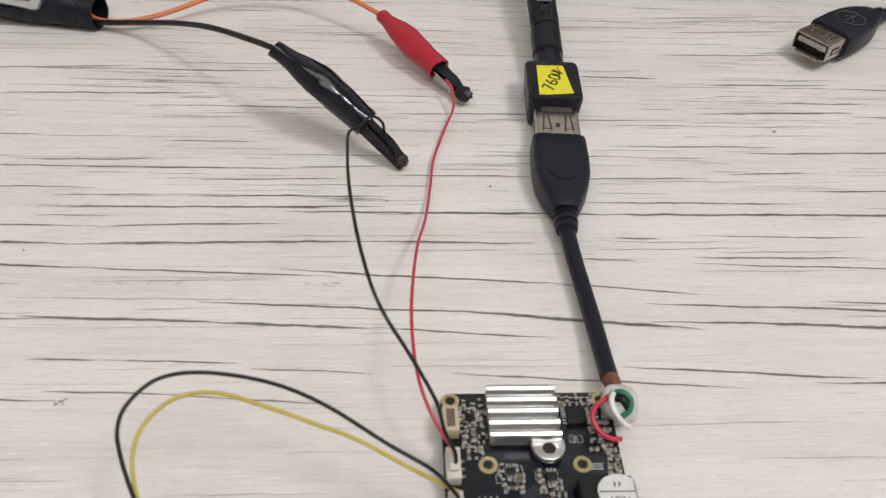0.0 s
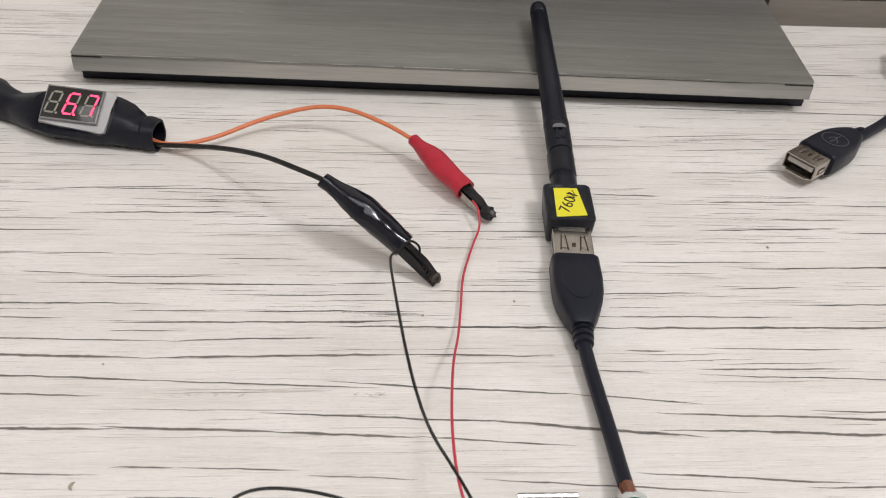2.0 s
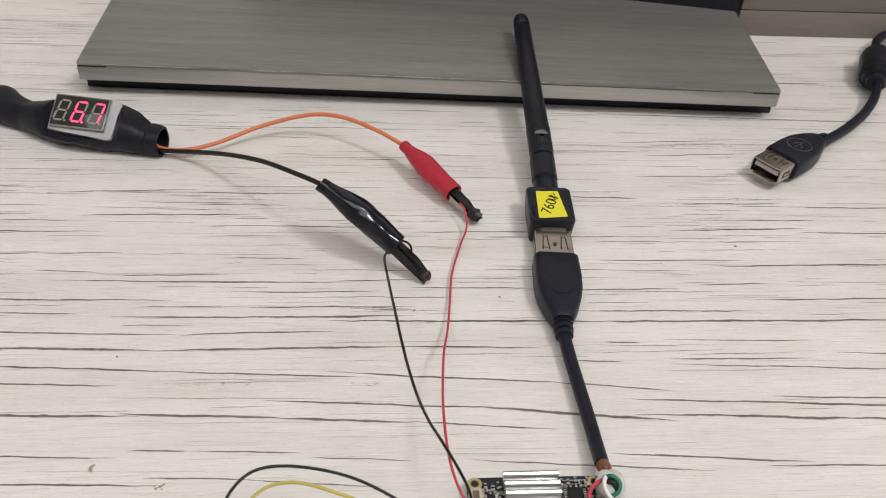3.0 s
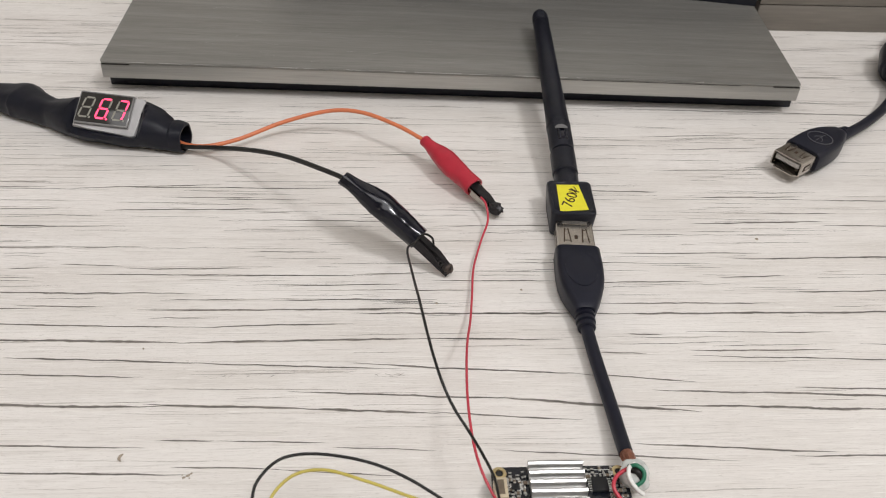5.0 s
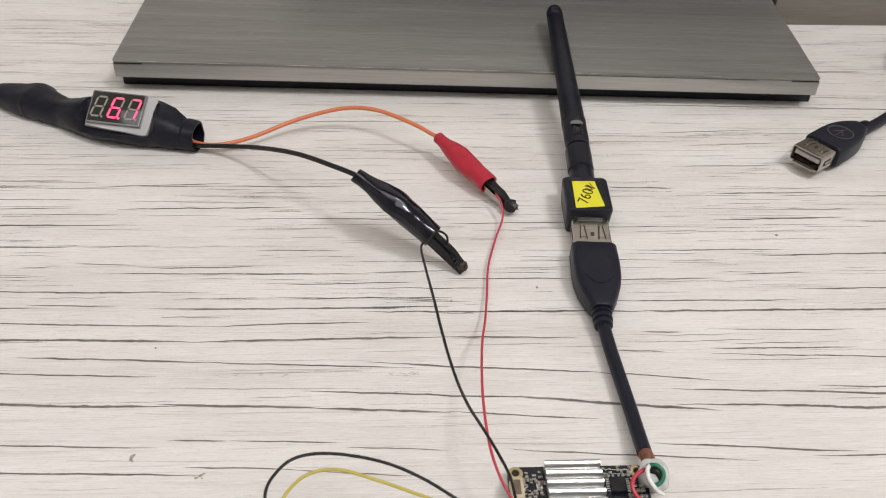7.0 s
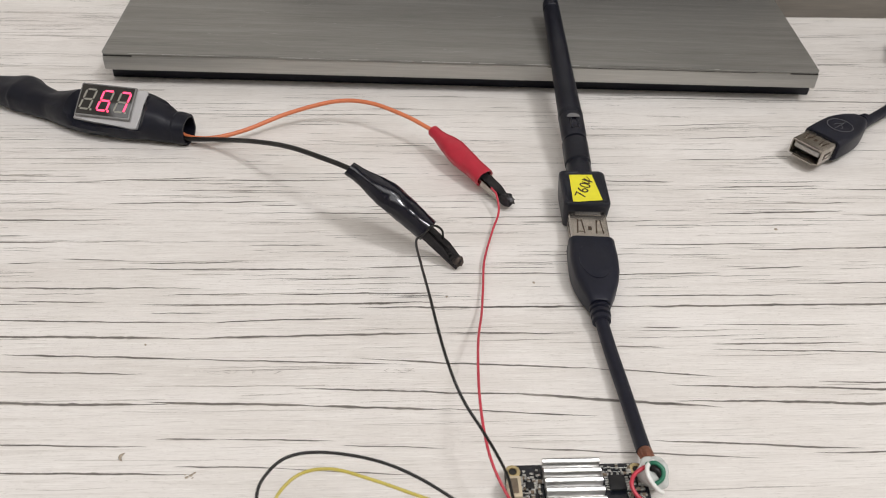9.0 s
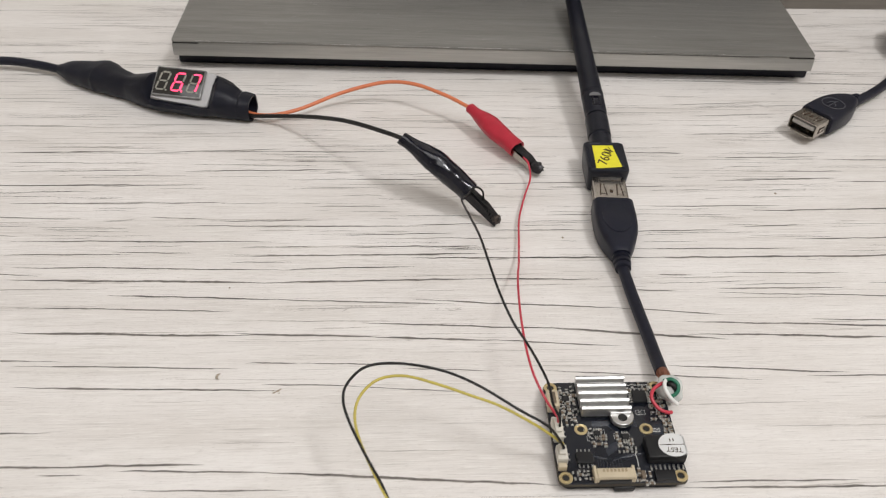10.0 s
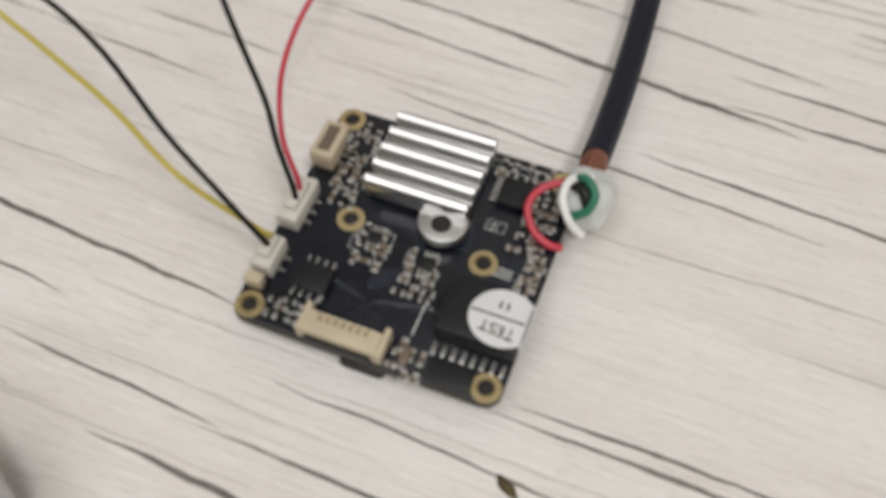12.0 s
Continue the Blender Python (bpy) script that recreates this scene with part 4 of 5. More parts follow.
    lump = bmesh.new()
    bmesh.ops.create_icosphere(lump, subdivisions=3, radius=1)
    size = 1.12 if red else 0.85
    for v in lump.verts:
        d = size * (1 + 0.42 * noise.noise(v.co * 1.9 + top * 300) + 0.2 * noise.noise(v.co * 6 + top * 200))
        v.co = Vector((v.co.x * 0.0021 * d, y1 - 0.0016 + v.co.y * 0.0024 * d, -0.0002 + v.co.z * 0.0020 * d))
    part("charred_tip", bowed(lump), DARK_JAW if red else RUST, root, "rough burnt tip of the jaw")
    part("upper_jaw", bowed(upper), DARK_JAW, root, "dark toothed metal jaw")
    pin = turned([(0.0001, 0.0), (0.0007, 0.0), (0.0006, 0.0004), (0.0001, 0.0006)], 12)
    part("rivet", pin, NICKEL, root, "bright rivet").matrix_basis = pose(0.0006, y0 + 0.0022, 0.0012 + arch * 0.9)
    part("lead", tube(wire, radius, 12), wire_mat, root, wire_label, True)


crocodile_clip("crocodile_clip", (-0.0152, 0.1900, 0.0110), (0.0120, 0.1530, 0.0042), 10, VINYL_RED, "red vinyl boot", "crocodile clip in a red vinyl boot on an orange lead",
               [(-0.1170, 0.1985, 0.0060), (-0.1125, 0.1960, 0.0040), (-0.1030, 0.1940, 0.0045), (-0.0906, 0.1985, 0.0050), (-0.0728, 0.2070, 0.0080), (-0.0541, 0.2095, 0.0120), (-0.0401, 0.2060, 0.0135), (-0.0262, 0.1980, 0.0127), (-0.0166, 0.1905, 0.0115), (-0.0120, 0.1868, 0.0108)], ORANGE, "orange insulated lead", 0.00085, 0.84, 0.03, 0.0)
crocodile_clip("crocodile_clip", (-0.0462, 0.1418, 0.0276), (-0.0082, 0.1202, 0.0030), -12, VINYL_BLACK, "glossy creased black vinyl boot", "crocodile clip in a glossy black vinyl boot on a black lead",
               [(-0.1170, 0.1975, 0.0048), (-0.1125, 0.1948, 0.0036), (-0.0983, 0.1898, 0.0066), (-0.0831, 0.1784, 0.0135), (-0.0687, 0.1653, 0.0200), (-0.0552, 0.1510, 0.0250), (-0.0455, 0.1415, 0.0272), (-0.0420, 0.1395, 0.0250)], BLACK_WIRE, "black insulated lead", 0.00092, 0.98, 0.035, 0.0022)


# ---- circuit board ----
def circuit_board():
    top = 0.0046
    root = thing("circuit_board", pose(0, 0, 0), "square black circuit board crowded with small parts and a ribbed heatsink", "circuit board")
    outline = [(0.017 + x, 0.017 + y) for x, y in rounded(0.0382, 0.0382, 0.0022, 4)]
    board = part("board", prism(outline, top - 0.0015, top, 0.00006), PCB, root, "glossy black solder mask")
    part("board_edge", prism([(0.017 + x, 0.017 + y) for x, y in rounded(0.0384, 0.0384, 0.0022, 4)], top - 0.0013, top - 0.0003), PCB_EDGE, root)
    part("underside_shield", prism([(0.017 + x, 0.017 + y) for x, y in rounded(0.0352, 0.0352, 0.0020, 4)], 0.0, top - 0.0015), CHIP, root, "black shield under the board")
    part("underside_socket", box(0.0140, 0.0205, -0.0026, 0.0010, 0.0006, top - 0.0016, 0.0008), CHIP, root, "black socket under the board")
    for x, y in ((0, 0), (0.034, 0), (0.034, 0.034), (0, 0.034), (0.0072, 0.0174), (0.0274, 0.0172)):
        ring = part("hole_ring", washer(x, y, 0.0012, 0.0021, top - 0.0001, top + 0.00022), GOLD, board, "gold ring round a fixing hole")
        part("hole_wall", washer(x, y, 0.0010, 0.00119, top - 0.0004, top + 0.00012), BRASS_HOLE, ring, "dull plated wall of the hole")
        part("hole", turned([(0.00099, top + 0.00002), (0.00099, top + 0.00004)], 16), HOLE_DARK, ring).matrix_basis = pose(x, y, 0)

    # heatsink with a screw tab
    sink = part("heatsink", box(0.0078, 0.0230, 0.0216, 0.0353, top + 0.0008, top + 0.0024, 0.0003), ALU, root, "bright ribbed aluminium heatsink")
    for i in range(5):
        y = 0.0224 + 0.00300 * i
        fin = [[(x, y + 0.00092 * c, top + 0.0022 + (0.0016 if up else 0) + (0.0009 * s if up else 0)) for c, s, up in ((-1, 0, 0), (1, 0, 0), (1, 0, 1), (0.7, 0.7, 1), (0, 1, 1), (-0.7, 0.7, 1), (-1, 0, 1))] for x in (0.0077, 0.0231)]
        part("fin", loft(fin), ALU, sink)
    tab = [(0.0166, 0.0219), (0.0166, 0.0205)] + [(0.0202 + 0.0036 * math.cos(a), 0.0204 + 0.0036 * math.sin(a)) for a in (math.pi + math.pi * k / 14 for k in range(1, 14))] + [(0.0238, 0.0205), (0.0238, 0.0219)]
    part("screw_tab", prism(tab, top + 0.0012, top + 0.0026, 0.0003), ALU, sink, "rounded aluminium screw tab")
    part("tab_hole", turned([(0.00145, top + 0.00261), (0.00145, top + 0.00263)], 20), HOLE_DARK, sink).matrix_basis = pose(0.0202, 0.0197, 0)
    part("thermal_pad", box(0.0082, 0.0228, 0.0218, 0.0350, top, top + 0.0008), CHIP, root)

    # plug sockets along the near and left edges
    def header(x0, x1, y0, y1, h, mat, name, label, pins, along_x):
        body = box(x0, x1, y0, y1, top, top + h, 0.00025)
        ob = part(name, body, mat, root, label)
        for i in range(pins):
            t = (i + 0.5) / pins
            if along_x:
                px, py = x0 + (x1 - x0) * (0.14 + 0.72 * t), (y0 + y1) / 2
                part("slot", box(px - 0.00032, px + 0.00032, py + 0.0002, y1 - 0.0004, top + h + 0.00001, top + h + 0.00008), SLOT_TAN, ob)
                part("pin", box(px - 0.00018, px + 0.00018, y1, y1 + 0.0011, top, top + 0.0004), TIN, ob)
            else:
                px, py = (x0 + x1) / 2, y0 + (y1 - y0) * (0.14 + 0.72 * t)
                part("pin", box(x1, x1 + 0.0010, py - 0.0002, py + 0.0002, top, top + 0.0004), TIN, ob)
        return ob

    sock = header(0.0088, 0.0194, -0.0020, 0.0012, 0.0030, CREAM, "ribbon_socket", "cream plastic socket", 7, True)
    for x in (0.0080, 0.0193):
        part("ear", box(x, x + 0.0009, -0.0020, 0.0024, top, top + 0.0026, 0.0002), CREAM, sock)
    part("contact_strip", box(0.0094, 0.0188, -0.0025, -0.0019, top + 0.0002, top + 0.0016), CHIP, sock)
    power = header(-0.0019, 0.0012, 0.0126, 0.0202, 0.0030, WHITE_PLASTIC, "power_socket", "white plastic plug socket", 3, False)
    part("plug_top", box(-0.0014, 0.0006, 0.0140, 0.0192, top + 0.0030, top + 0.0041, 0.0003), WHITE_PLASTIC, power, "white wire plug")
    mot = header(-0.0019, 0.0012, 0.0046, 0.0098, 0.0030, WHITE_PLASTIC, "motor_socket", "white plastic plug socket", 2, False)
    part("plug_top", box(-0.0014, 0.0006, 0.0058, 0.0094, top + 0.0030, top + 0.0041, 0.0003), WHITE_PLASTIC, mot, "white wire plug")
    part("tan_block", box(-0.0019, 0.0006, 0.0024, 0.0040, top, top + 0.0022, 0.0002), CREAM, root, "small tan block")
    spare_sock = header(-0.0022, 0.0014, 0.0240, 0.0305, 0.0034, CREAM, "spare_socket", "empty cream plug socket", 3, False)
    part("cavity", box(-0.0013, 0.0005, 0.0250, 0.0296, top + 0.00341, top + 0.0035), CERAMIC, spare_sock)
    part("shield", box(0.0008, 0.0022, 0.0286, 0.0304, top + 0.0001, top + 0.0020, 0.0002), TIN, spare_sock)

    # large coil block with a round test sticker, and packages round it
    coil = part("coil_block", box(0.0250, 0.0364, 0.0042, 0.0124, top, top + 0.0036, 0.0005), CHIP, root, "black moulded coil block")
    disc = [(0.0332 + 0.0046 * math.cos(a), 0.0084 + 0.0042 * math.sin(a)) for a in (2 * math.pi * k / 32 for k in range(32))]
    disc = [(min(x, 0.0366), y) for x, y in disc]
    stick = part("sticker", prism(disc, top + 0.00362, top + 0.00370), STICKER, coil, "round white test sticker")
    part("sticker_fold", prism([(0.0364, 0.0052), (0.0367, 0.0052), (0.0367, 0.0116), (0.0364, 0.0116)], top + 0.0014, top + 0.0037), STICKER, coil)
    words("TEST", 0.0023, pose(0.0330, 0.0066, top + 0.00376, 0, 0, 176), INK, stick)
    part("printed_rule", box(0.0289, 0.0362, 0.00835, 0.0086, top + 0.00371, top + 0.00376), INK, stick)
    part("printed_mark", box(0.0322, 0.0325, 0.0096, 0.0107, top + 0.00371, top + 0.00376), INK, stick)
    part("printed_mark", box(0.0332, 0.0335, 0.0096, 0.0107, top + 0.00371, top + 0.00376), INK, stick)

    def package(x0, x1, y0, y1, h, pins, side="y", label=""):
        ob = part("chip", box(x0, x1, y0, y1, top + 0.0001, top + h, 0.0001), CHIP, root, label)
        for i in range(pins):
            t = (i + 0.5) / pins
            for s in (0, 1):
                if side == "y":
                    px, py = x0 + (x1 - x0) * t, (y0 - 0.0005, y1 + 0.0005)[s]
                else:
                    px, py = (x0 - 0.0005, x1 + 0.0005)[s], y0 + (y1 - y0) * t
                part("lead", box(px - (0.0002 if side == "y" else 0.0006), px + (0.0002 if side == "y" else 0.0006), py - (0.0008 if side == "y" else 0.0002), py + (0.0008 if side == "y" else 0.0002), top, top + 0.0005, 0.0001), TIN, ob)
        return ob

    package(0.0262, 0.0322, -0.0020, 0.0014, 0.0014, 0)
    package(0.0040, 0.0090, 0.0045, 0.0085, 0.0011, 4)
    package(0.0256, 0.0300, 0.0272, 0.0318, 0.0010, 6, "x")
    package(0.0108, 0.0128, 0.0148, 0.0162, 0.0010, 3)
    package(0.0192, 0.0214, 0.0132, 0.0150, 0.0010, 3)
    package(0.0030, 0.0052, 0.0282, 0.0302, 0.0009, 3, "x")

    # the row of small tin pads in front of the coil block
    for i in range(8):
        x = 0.0258 + 0.00136 * i
        part("pad", box(x - 0.00031, x + 0.00031, 0.0018, 0.0038, top, top + 0.0005, 0.00012), TIN, root)

    # chip resistors and capacitors
    def chip_part(x, y, l, w, turn, ceramic):
        h = 0.0005 if ceramic else 0.0003
        c, s = (l, w) if not turn else (w, l)
        bm = box(-c / 2, c / 2, -s / 2, s / 2, 0, h, 0.00005)
        for e in (-1, 1):
            if not turn:
                box(e * c / 2 - 0.00030, e * c / 2 + 0.00030, -s / 2 - 0.00006, s / 2 + 0.00006, 0, h + 0.00006, 0.00008, bm, 1)
            else:
                box(-c / 2 - 0.00006, c / 2 + 0.00006, e * s / 2 - 0.00030, e * s / 2 + 0.00030, 0, h + 0.00006, 0.00008, bm, 1)
        part("capacitor" if ceramic else "resistor", bm, [CERAMIC if ceramic else CHIP, TIN], root).matrix_basis = pose(x, y, top)

    r = random.Random(11)
    fields = ((0.0025, 0.0070, 0.0195, 0.0335, 38), (0.0098, 0.0140, 0.0112, 0.0172, 18), (0.0176, 0.0222, 0.0085, 0.0155, 18), (0.0030, 0.0080, -0.0008, 0.0026, 9), (0.0212, 0.0250, -0.0025, 0.0018, 10), (0.0302, 0.0345, 0.0200, 0.0300, 18), (0.0245, 0.0320, 0.0322, 0.0350, 10), (0.0330, 0.0352, 0.0135, 0.0215, 9))
    for x0, x1, y0, y1, count in fields:
        taken = []
        for _ in range(count * 12):
            if len(taken) >= count:
                break
            x, y = r.uniform(x0, x1), r.uniform(y0, y1)
            if any(abs(x - a) < 0.0013 and abs(y - b) < 0.0012 for a, b in taken):
                continue
            taken.append((x, y))
            chip_part(x, y, r.choice((0.0011, 0.0014, 0.0017)), r.choice((0.0007, 0.0008, 0.0010)), r.random() < 0.5, r.random() < 0.6)
    part("amber_capacitor", box(0.0222, 0.0234, -0.0012, 0.0014, top, top + 0.0012, 0.0002), CERAMIC, root)
    # silkscreen outlines and hairline tracks
    bm = None
    for x0, x1, y0, y1 in ((0.0094, 0.0112, 0.0166, 0.0168), (0.0094, 0.0096, 0.0142, 0.0168), (0.0178, 0.0180, 0.0120, 0.0150), (0.0228, 0.0236, 0.0080, 0.0081), (0.0262, 0.0268, 0.0236, 0.0238), (0.0262, 0.0268, 0.0228, 0.0230), (0.0250, 0.0318, 0.0346, 0.0348), (0.0285, 0.0318, 0.0160, 0.0162), (0.0285, 0.0318, 0.0166, 0.0168), (0.0285, 0.0318, 0.0172, 0.0174), (0.0222, 0.0224, 0.0035, 0.0085), (0.0086, 0.0088, 0.0035, 0.0080)):
        bm = box(x0, x1, y0, y1, top + 0.00002, top + 0.00005, bm=bm)
    part("silkscreen", bm, SILK, board, "white printed marks")
    # outlines printed round the small packages
    def bracket(x0, x1, y0, y1):
        bm = None
        t = 0.00009
        for a, b, c, d in ((x0, x1, y0, y0 + t), (x0, x1, y1 - t, y1), (x0, x0 + t, y0, y1), (x1 - t, x1, y0, y1)):
            bm = box(a, b, c, d, top + 0.00002, top + 0.00005, bm=bm)
        part("printed_outline", bm, SILK, board)

    for x, y, w, h in ((0.0092, 0.0168, 0.0024, 0.0011), (0.0138, 0.0160, 0.0011, 0.0022), (0.0092, 0.0140, 0.0013, 0.0020), (0.0136, 0.0126, 0.0012, 0.0018), (0.0176, 0.0146, 0.0013, 0.0022), (0.0210, 0.0150, 0.0012, 0.0020), (0.0212, 0.0108, 0.0015, 0.0020), (0.0262, 0.0236, 0.0013, 0.0018), (0.0278, 0.0236, 0.0013, 0.0018), (0.0262, 0.0340, 0.0070, 0.0013)):
        bracket(x - w / 2, x + w / 2, y - h / 2, y + h / 2)
    # copper tracks that show through the mask: a fan from the ribbon socket, and a few wide pours
    for i in range(9):
        x, bend = 0.0104 + 0.00088 * i, 0.0052 + 0.00036 * abs(i - 4)
        run = [(x, 0.0030, top + 0.00001), (x, bend, top + 0.00001), (x + 0.00042 * (i - 2), bend + 0.0012, top + 0.00001), (x + 0.00042 * (i - 2) + (0.004 if i > 4 else -0.003), bend + 0.0014, top + 0.00001)]
        part("track", tube(run, 0.00011, 6, 0, squash=0.4), TRACE, board)
    for corners in (((0.0110, 0.0185), (0.0160, 0.0185), (0.0190, 0.0160), (0.0190, 0.0170), (0.0166, 0.0205), (0.0110, 0.0205)), ((0.0140, 0.0075), (0.0180, 0.0105), (0.0172, 0.0128), (0.0150, 0.0116), (0.0134, 0.0090)), ((0.0226, 0.0180), (0.0248, 0.0180), (0.0248, 0.0212), (0.0240, 0.0226), (0.0226, 0.0226)), ((0.0290, 0.0150), (0.0330, 0.0150), (0.0330, 0.0190), (0.0306, 0.0190))):
        part("copper_pour", prism(corners, top, top + 0.00003), TRACE, board)
    # glue that holds the cores
    bm = bmesh.new()
    bmesh.ops.create_icosphere(bm, subdivisions=4, radius=1)
    for v in bm.verts:
        d = 1 + 0.22 * noise.noise(v.co * 1.6)
        v.co = Vector((0.0380 + v.co.x * 0.0044 * d, 0.0314 + v.co.y * 0.0046 * d, max(0.0002, 0.0064 + v.co.z * 0.0040 * d)))
    part("glue", bm, GLUE, root, "cloudy lump of hot glue")


circuit_board()


# ---- thin wires ----
supply = thing("power_wires", pose(0, 0.018, 0.0096), "thin red and black supply wires from the clips to the board", "wires")
part("red_wire", tube([(0.0052, 0.1570, 0.0075), (0.0068, 0.1530, 0.0072), (0.0072, 0.1470, 0.0040), (0.0040, 0.1375, 0.0025), (0.0000, 0.1225, 0.0025), (-0.0016, 0.1090, 0.0025), (-0.0035, 0.0940, 0.0050), (-0.0064, 0.0760, 0.0120), (-0.0083, 0.0560, 0.0175), (-0.0087, 0.0430, 0.0192), (-0.0081, 0.0335, 0.0185), (-0.0066, 0.0268, 0.0168), (-0.0038, 0.0210, 0.0140), (-0.0006, 0.0178, 0.0104), (-0.0002, 0.0172, 0.0084)], 0.00040, 10), RED_WIRE, supply, "thin red wire", True)
part("black_wire", tube([(-0.0145, 0.1255, 0.0080), (-0.0150, 0.1238, 0.0148), (-0.0183, 0.1219, 0.0185), (-0.0214, 0.1197, 0.0166), (-0.0242, 0.1116, 0.0205), (-0.0236, 0.0864, 0.0330), (-0.0225, 0.0642, 0.0430), (-0.0210, 0.0505, 0.0447), (-0.0193, 0.0418, 0.0432), (-0.0172, 0.0345, 0.0412), (-0.0147, 0.0301, 0.0380), (-0.0112, 0.0258, 0.0345), (-0.0076, 0.0226, 0.0293), (-0.0043, 0.0201, 0.0228), (-0.0026, 0.0180, 0.0165), (-0.0004, 0.0160, 0.0120), (0.0000, 0.0156, 0.0084)], 0.00040, 10), BLACK_WIRE, supply, "thin black wire", True)


# ---- motor ----
def motor():
    axis = Vector((0.873, -0.487, 0)).normalized()
    rear = Vector((-0.0286, -0.0379, 0.0118)) + 0.0009 * axis
    root = thing("motor", Matrix.Translation((rear.x, rear.y, 0)), "small bare steel electric motor with black and yellow wires", "motor")
    turn = axis.to_track_quat("Z", "Y").to_matrix().to_4x4()
    m = root.matrix_basis.inverted() @ Matrix.Translation(rear) @ turn
    can = part("can", turned([(0.0030, 0.0002), (0.0111, 0.0002), (0.0116, 0.0004), (0.0118, 0.0008), (0.0118, 0.0124), (0.0116, 0.0129), (0.0111, 0.0131), (0.0090, 0.0131), (0.0088, 0.0128), (0.0045, 0.0128), (0.0040, 0.0128)], 48), MOTOR_STEEL, root, "bright zinc-plated can")
    can.matrix_basis = m
    part("bearing_boss", turned([(0.0022, 0.0126), (0.0022, 0.0137), (0.0018, 0.0141), (0.0008, 0.0142)], 24), CASE_DARK, root).matrix_basis = m
    part("shaft", turned([(0.0006, 0.0138), (0.0006, 0.0148), (0.0004, 0.0149)], 14), TIN, root, "thin steel shaft").matrix_basis = m
    part("rear_cap", turned([(0.0001, -0.0012), (0.0060, -0.0012), (0.0064, -0.0008), (0.0064, 0.0003)], 24), BLACK, root, "black rear cap").matrix_basis = m
    for k in range(2):
        part("can_notch", box(0.0117, 0.01183, -0.0005, 0.0005, 0.0008, 0.0018), HOLE_DARK, can).matrix_basis = pose(0, 0, 0, 0, 0, 96 + 150 * k)
    side = Vector((0.487, 0.873, 0))
    for s in (1, -1):
        spot = rear + s * 0.0084 * side + Vector((0, 0, 0.0034 if s > 0 else 0.0))
        bm = bmesh.new()
        bmesh.ops.create_icosphere(bm, subdivisions=3, radius=0.0011)
        for v in bm.verts:
            v.co *= 1 + 0.5 * noise.noise(v.co * 1500 + Vector((s, 0, 0)))
        bm.transform(Matrix.Translation(spot - axis * 0.0026))
        part("terminal", bm, TIN, root, "soldered terminal", True)
        tagbox = box(-0.0011, 0.0011, -0.0004, 0.0004, -0.0034, 0.0006)
        tagbox.transform(Matrix.Translation(spot) @ turn)
        part("terminal_tag", tagbox, TIN, root, "", True)
    a, b = rear + 0.0084 * side + Vector((0, 0, 0.0034)) - axis * 0.0034, rear - 0.0088 * side - axis * 0.0030
    part("black_wire", tube([(-0.0002, 0.0074, 0.0090), (-0.0006, 0.0070, 0.0108), (-0.0055, 0.0074, 0.0190), (-0.0141, 0.0110, 0.0226), (-0.0261, 0.0176, 0.0262), (-0.0367, 0.0215, 0.0283), (-0.0491, 0.0236, 0.0290), (-0.0578, 0.0222, 0.0292), (-0.0628, 0.0170, 0.0286), (-0.0641, 0.0120, 0.0272), (-0.0623, 0.0058, 0.0252), (-0.0580, -0.0030, 0.0226), (-0.0532, -0.0117, 0.0203), (-0.0491, -0.0200, 0.0167), (-0.0451, -0.0246, 0.0145), (-0.0372, -0.0290, 0.0145), tuple(a)], 0.00041, 10), BLACK_WIRE, root, "thin black wire", True)
    part("yellow_wire", tube([(-0.0004, 0.0088, 0.0090), (-0.0010, 0.0078, 0.0112), (-0.0093, 0.0062, 0.0212), (-0.0197, 0.0101, 0.0254), (-0.0285, 0.0132, 0.0268), (-0.0370, 0.0158, 0.0284), (-0.0466, 0.0187, 0.0290), (-0.0540, 0.0180, 0.0286), (-0.0588, 0.0136, 0.0278), (-0.0607, 0.0087, 0.0260), (-0.0600, 0.0029, 0.0236), (-0.0563, -0.0064, 0.0213), (-0.0514, -0.0159, 0.0188), (-0.0460, -0.0240, 0.0158), (-0.0412, -0.0325, 0.0130), (-0.0368, -0.0418, 0.0118), tuple(b)], 0.00042, 10), YELLOW_WIRE, root, "thin yellow wire", True)
    # a flag of tape folded round the shaft
    flag = box(-0.00022, 0.00022, -0.0025, 0.0025, 0.0138, 0.0415, 0.0001)
    part("tape_flag", flag, TAPE, root, "cream tape flag with a red mark").matrix_basis = m @ pose(0, 0, 0, 0, 0, 118)
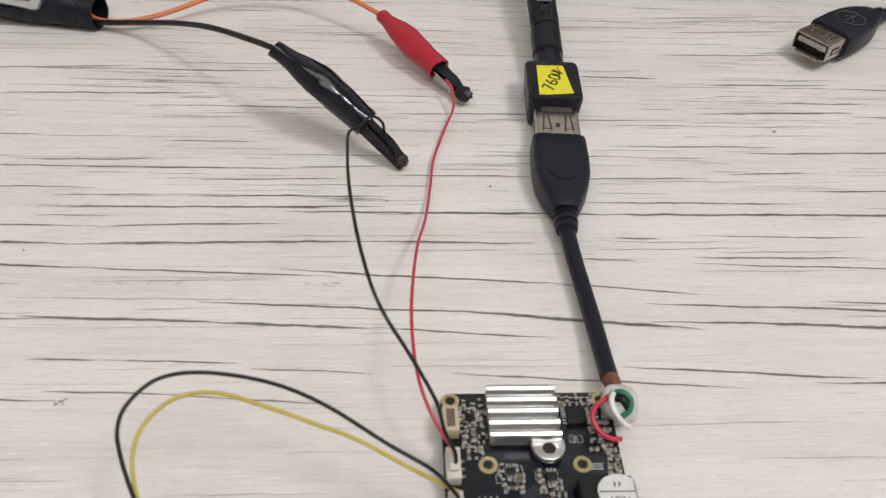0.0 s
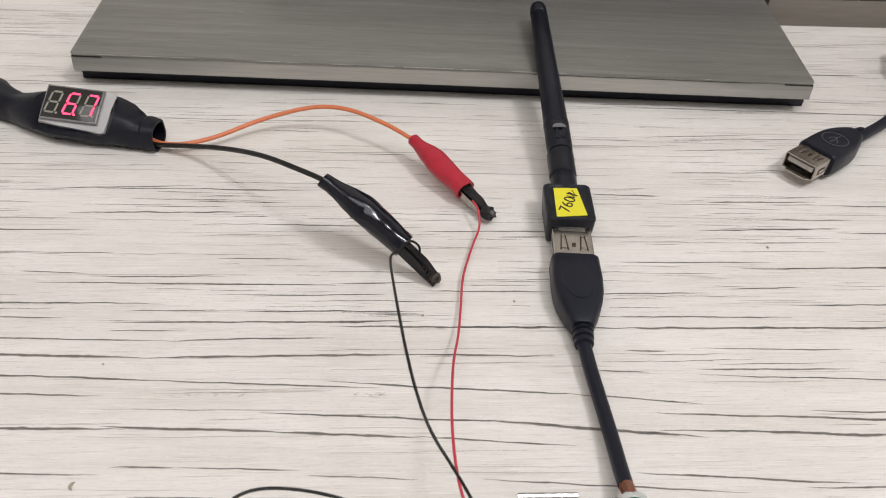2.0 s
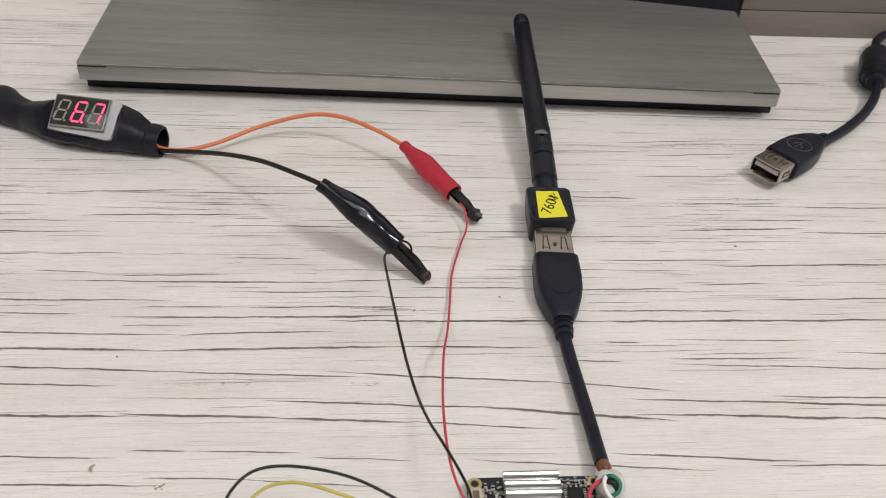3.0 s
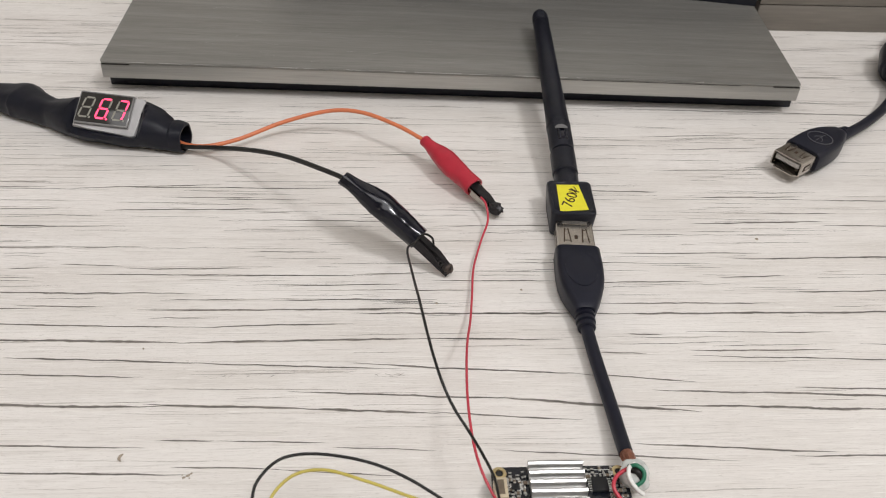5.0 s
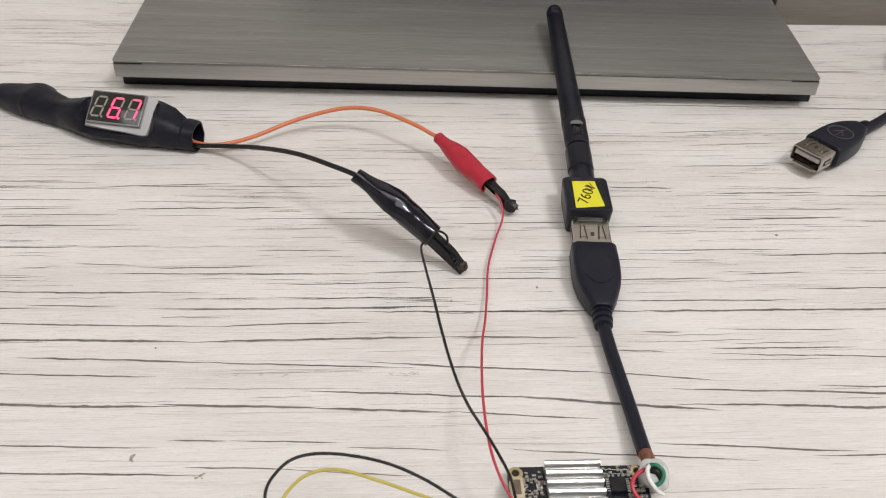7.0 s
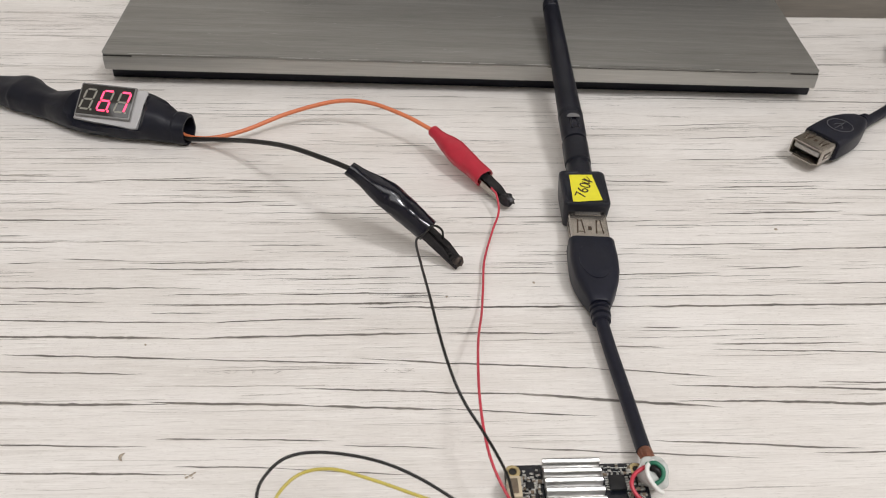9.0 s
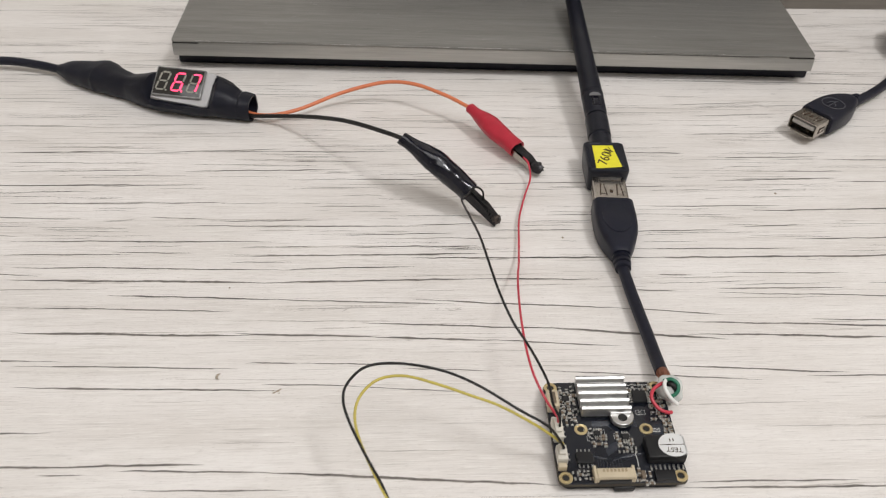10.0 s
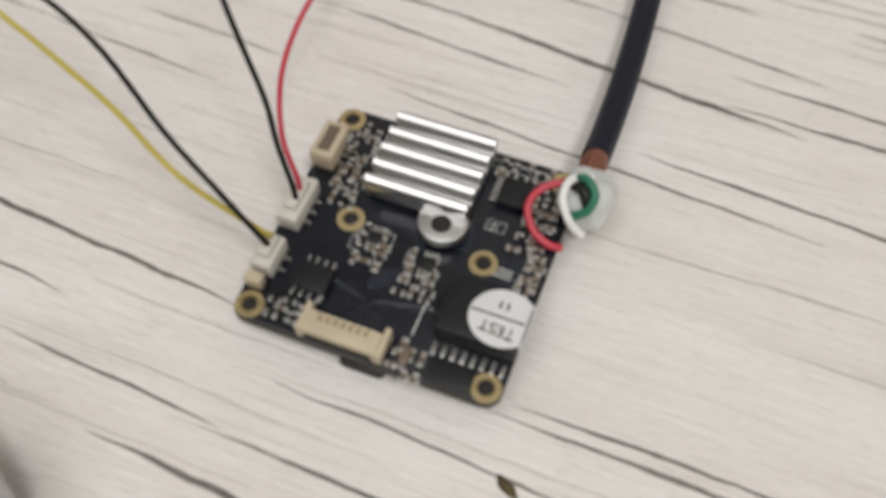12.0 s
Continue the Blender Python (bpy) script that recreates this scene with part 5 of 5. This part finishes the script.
    part("red_mark", box(-0.00026, 0.00026, -0.0024, 0.0012, 0.0220, 0.0234), RED_INK, root, "red pen mark").matrix_basis = m @ pose(0, 0, 0, 0, 0, 118)


motor()


# ---- crumbs and marks ----
def crumb(x, y, l, w, h, turn, mat, label):
    bm = bmesh.new()
    bmesh.ops.create_icosphere(bm, subdivisions=3, radius=1)
    for v in bm.verts:
        d = 1 + 0.4 * noise.noise(v.co * 1.7 + Vector((x * 900, y * 900, 0)))
        v.co = Vector((v.co.x * l * d, v.co.y * w * d, max(0.0, v.co.z * h * d)))
    me = finish(bm)
    me.materials.append(mat)
    ob = tagged(new("crumb", me), label, "crumb", "crumbs on the worktop")
    ob.matrix_basis = pose(x, y, 0.00008, 0, 0, turn)


crumb(0.0405, -0.0098, 0.0017, 0.0008, 0.0007, -30, CRUMB, "dark brown splinter of dirt on the worktop")
curl = tagged(new("crumb", finish(tube([(-0.1062, 0.0458, 0.0004), (-0.1070, 0.0450, 0.0005), (-0.1071, 0.0440, 0.0005), (-0.1064, 0.0432, 0.0004)], [0.0001, 0.0004, 0.0004, 0.0001], 8, 5))), "small curled brown crumb on the worktop", "crumb", "crumbs on the worktop")
curl.data.materials.append(STAIN)
for dx, dy, size in ((0.0, 0.0, 0.0006), (-0.0011, -0.0007, 0.0005), (0.0008, 0.0007, 0.0004), (-0.0016, 0.0002, 0.0003), (0.0005, -0.0009, 0.0003)):
    crumb(-0.0870 + dx, 0.0383 + dy, size, size * 0.7, 0.00012, 30, STAIN, "chipped brown spot on the worktop")
crumb(0.1102, 0.1413, 0.0006, 0.0006, 0.0002, 0, STAIN, "tiny grey speck on the worktop")
crumb(0.0163, 0.1136, 0.0004, 0.0005, 0.0002, 0, STAIN, "tiny grey speck on the worktop")
crumb(-0.0138, 0.1070, 0.0004, 0.0004, 0.0002, 0, STAIN, "tiny grey speck on the worktop")
crumb(-0.1085, 0.0868, 0.0003, 0.0004, 0.0002, 20, STAIN, "tiny brown speck on the worktop")
crumb(-0.0935, -0.0265, 0.0004, 0.0004, 0.0002, 0, CRUMB, "tiny brown speck on the worktop")
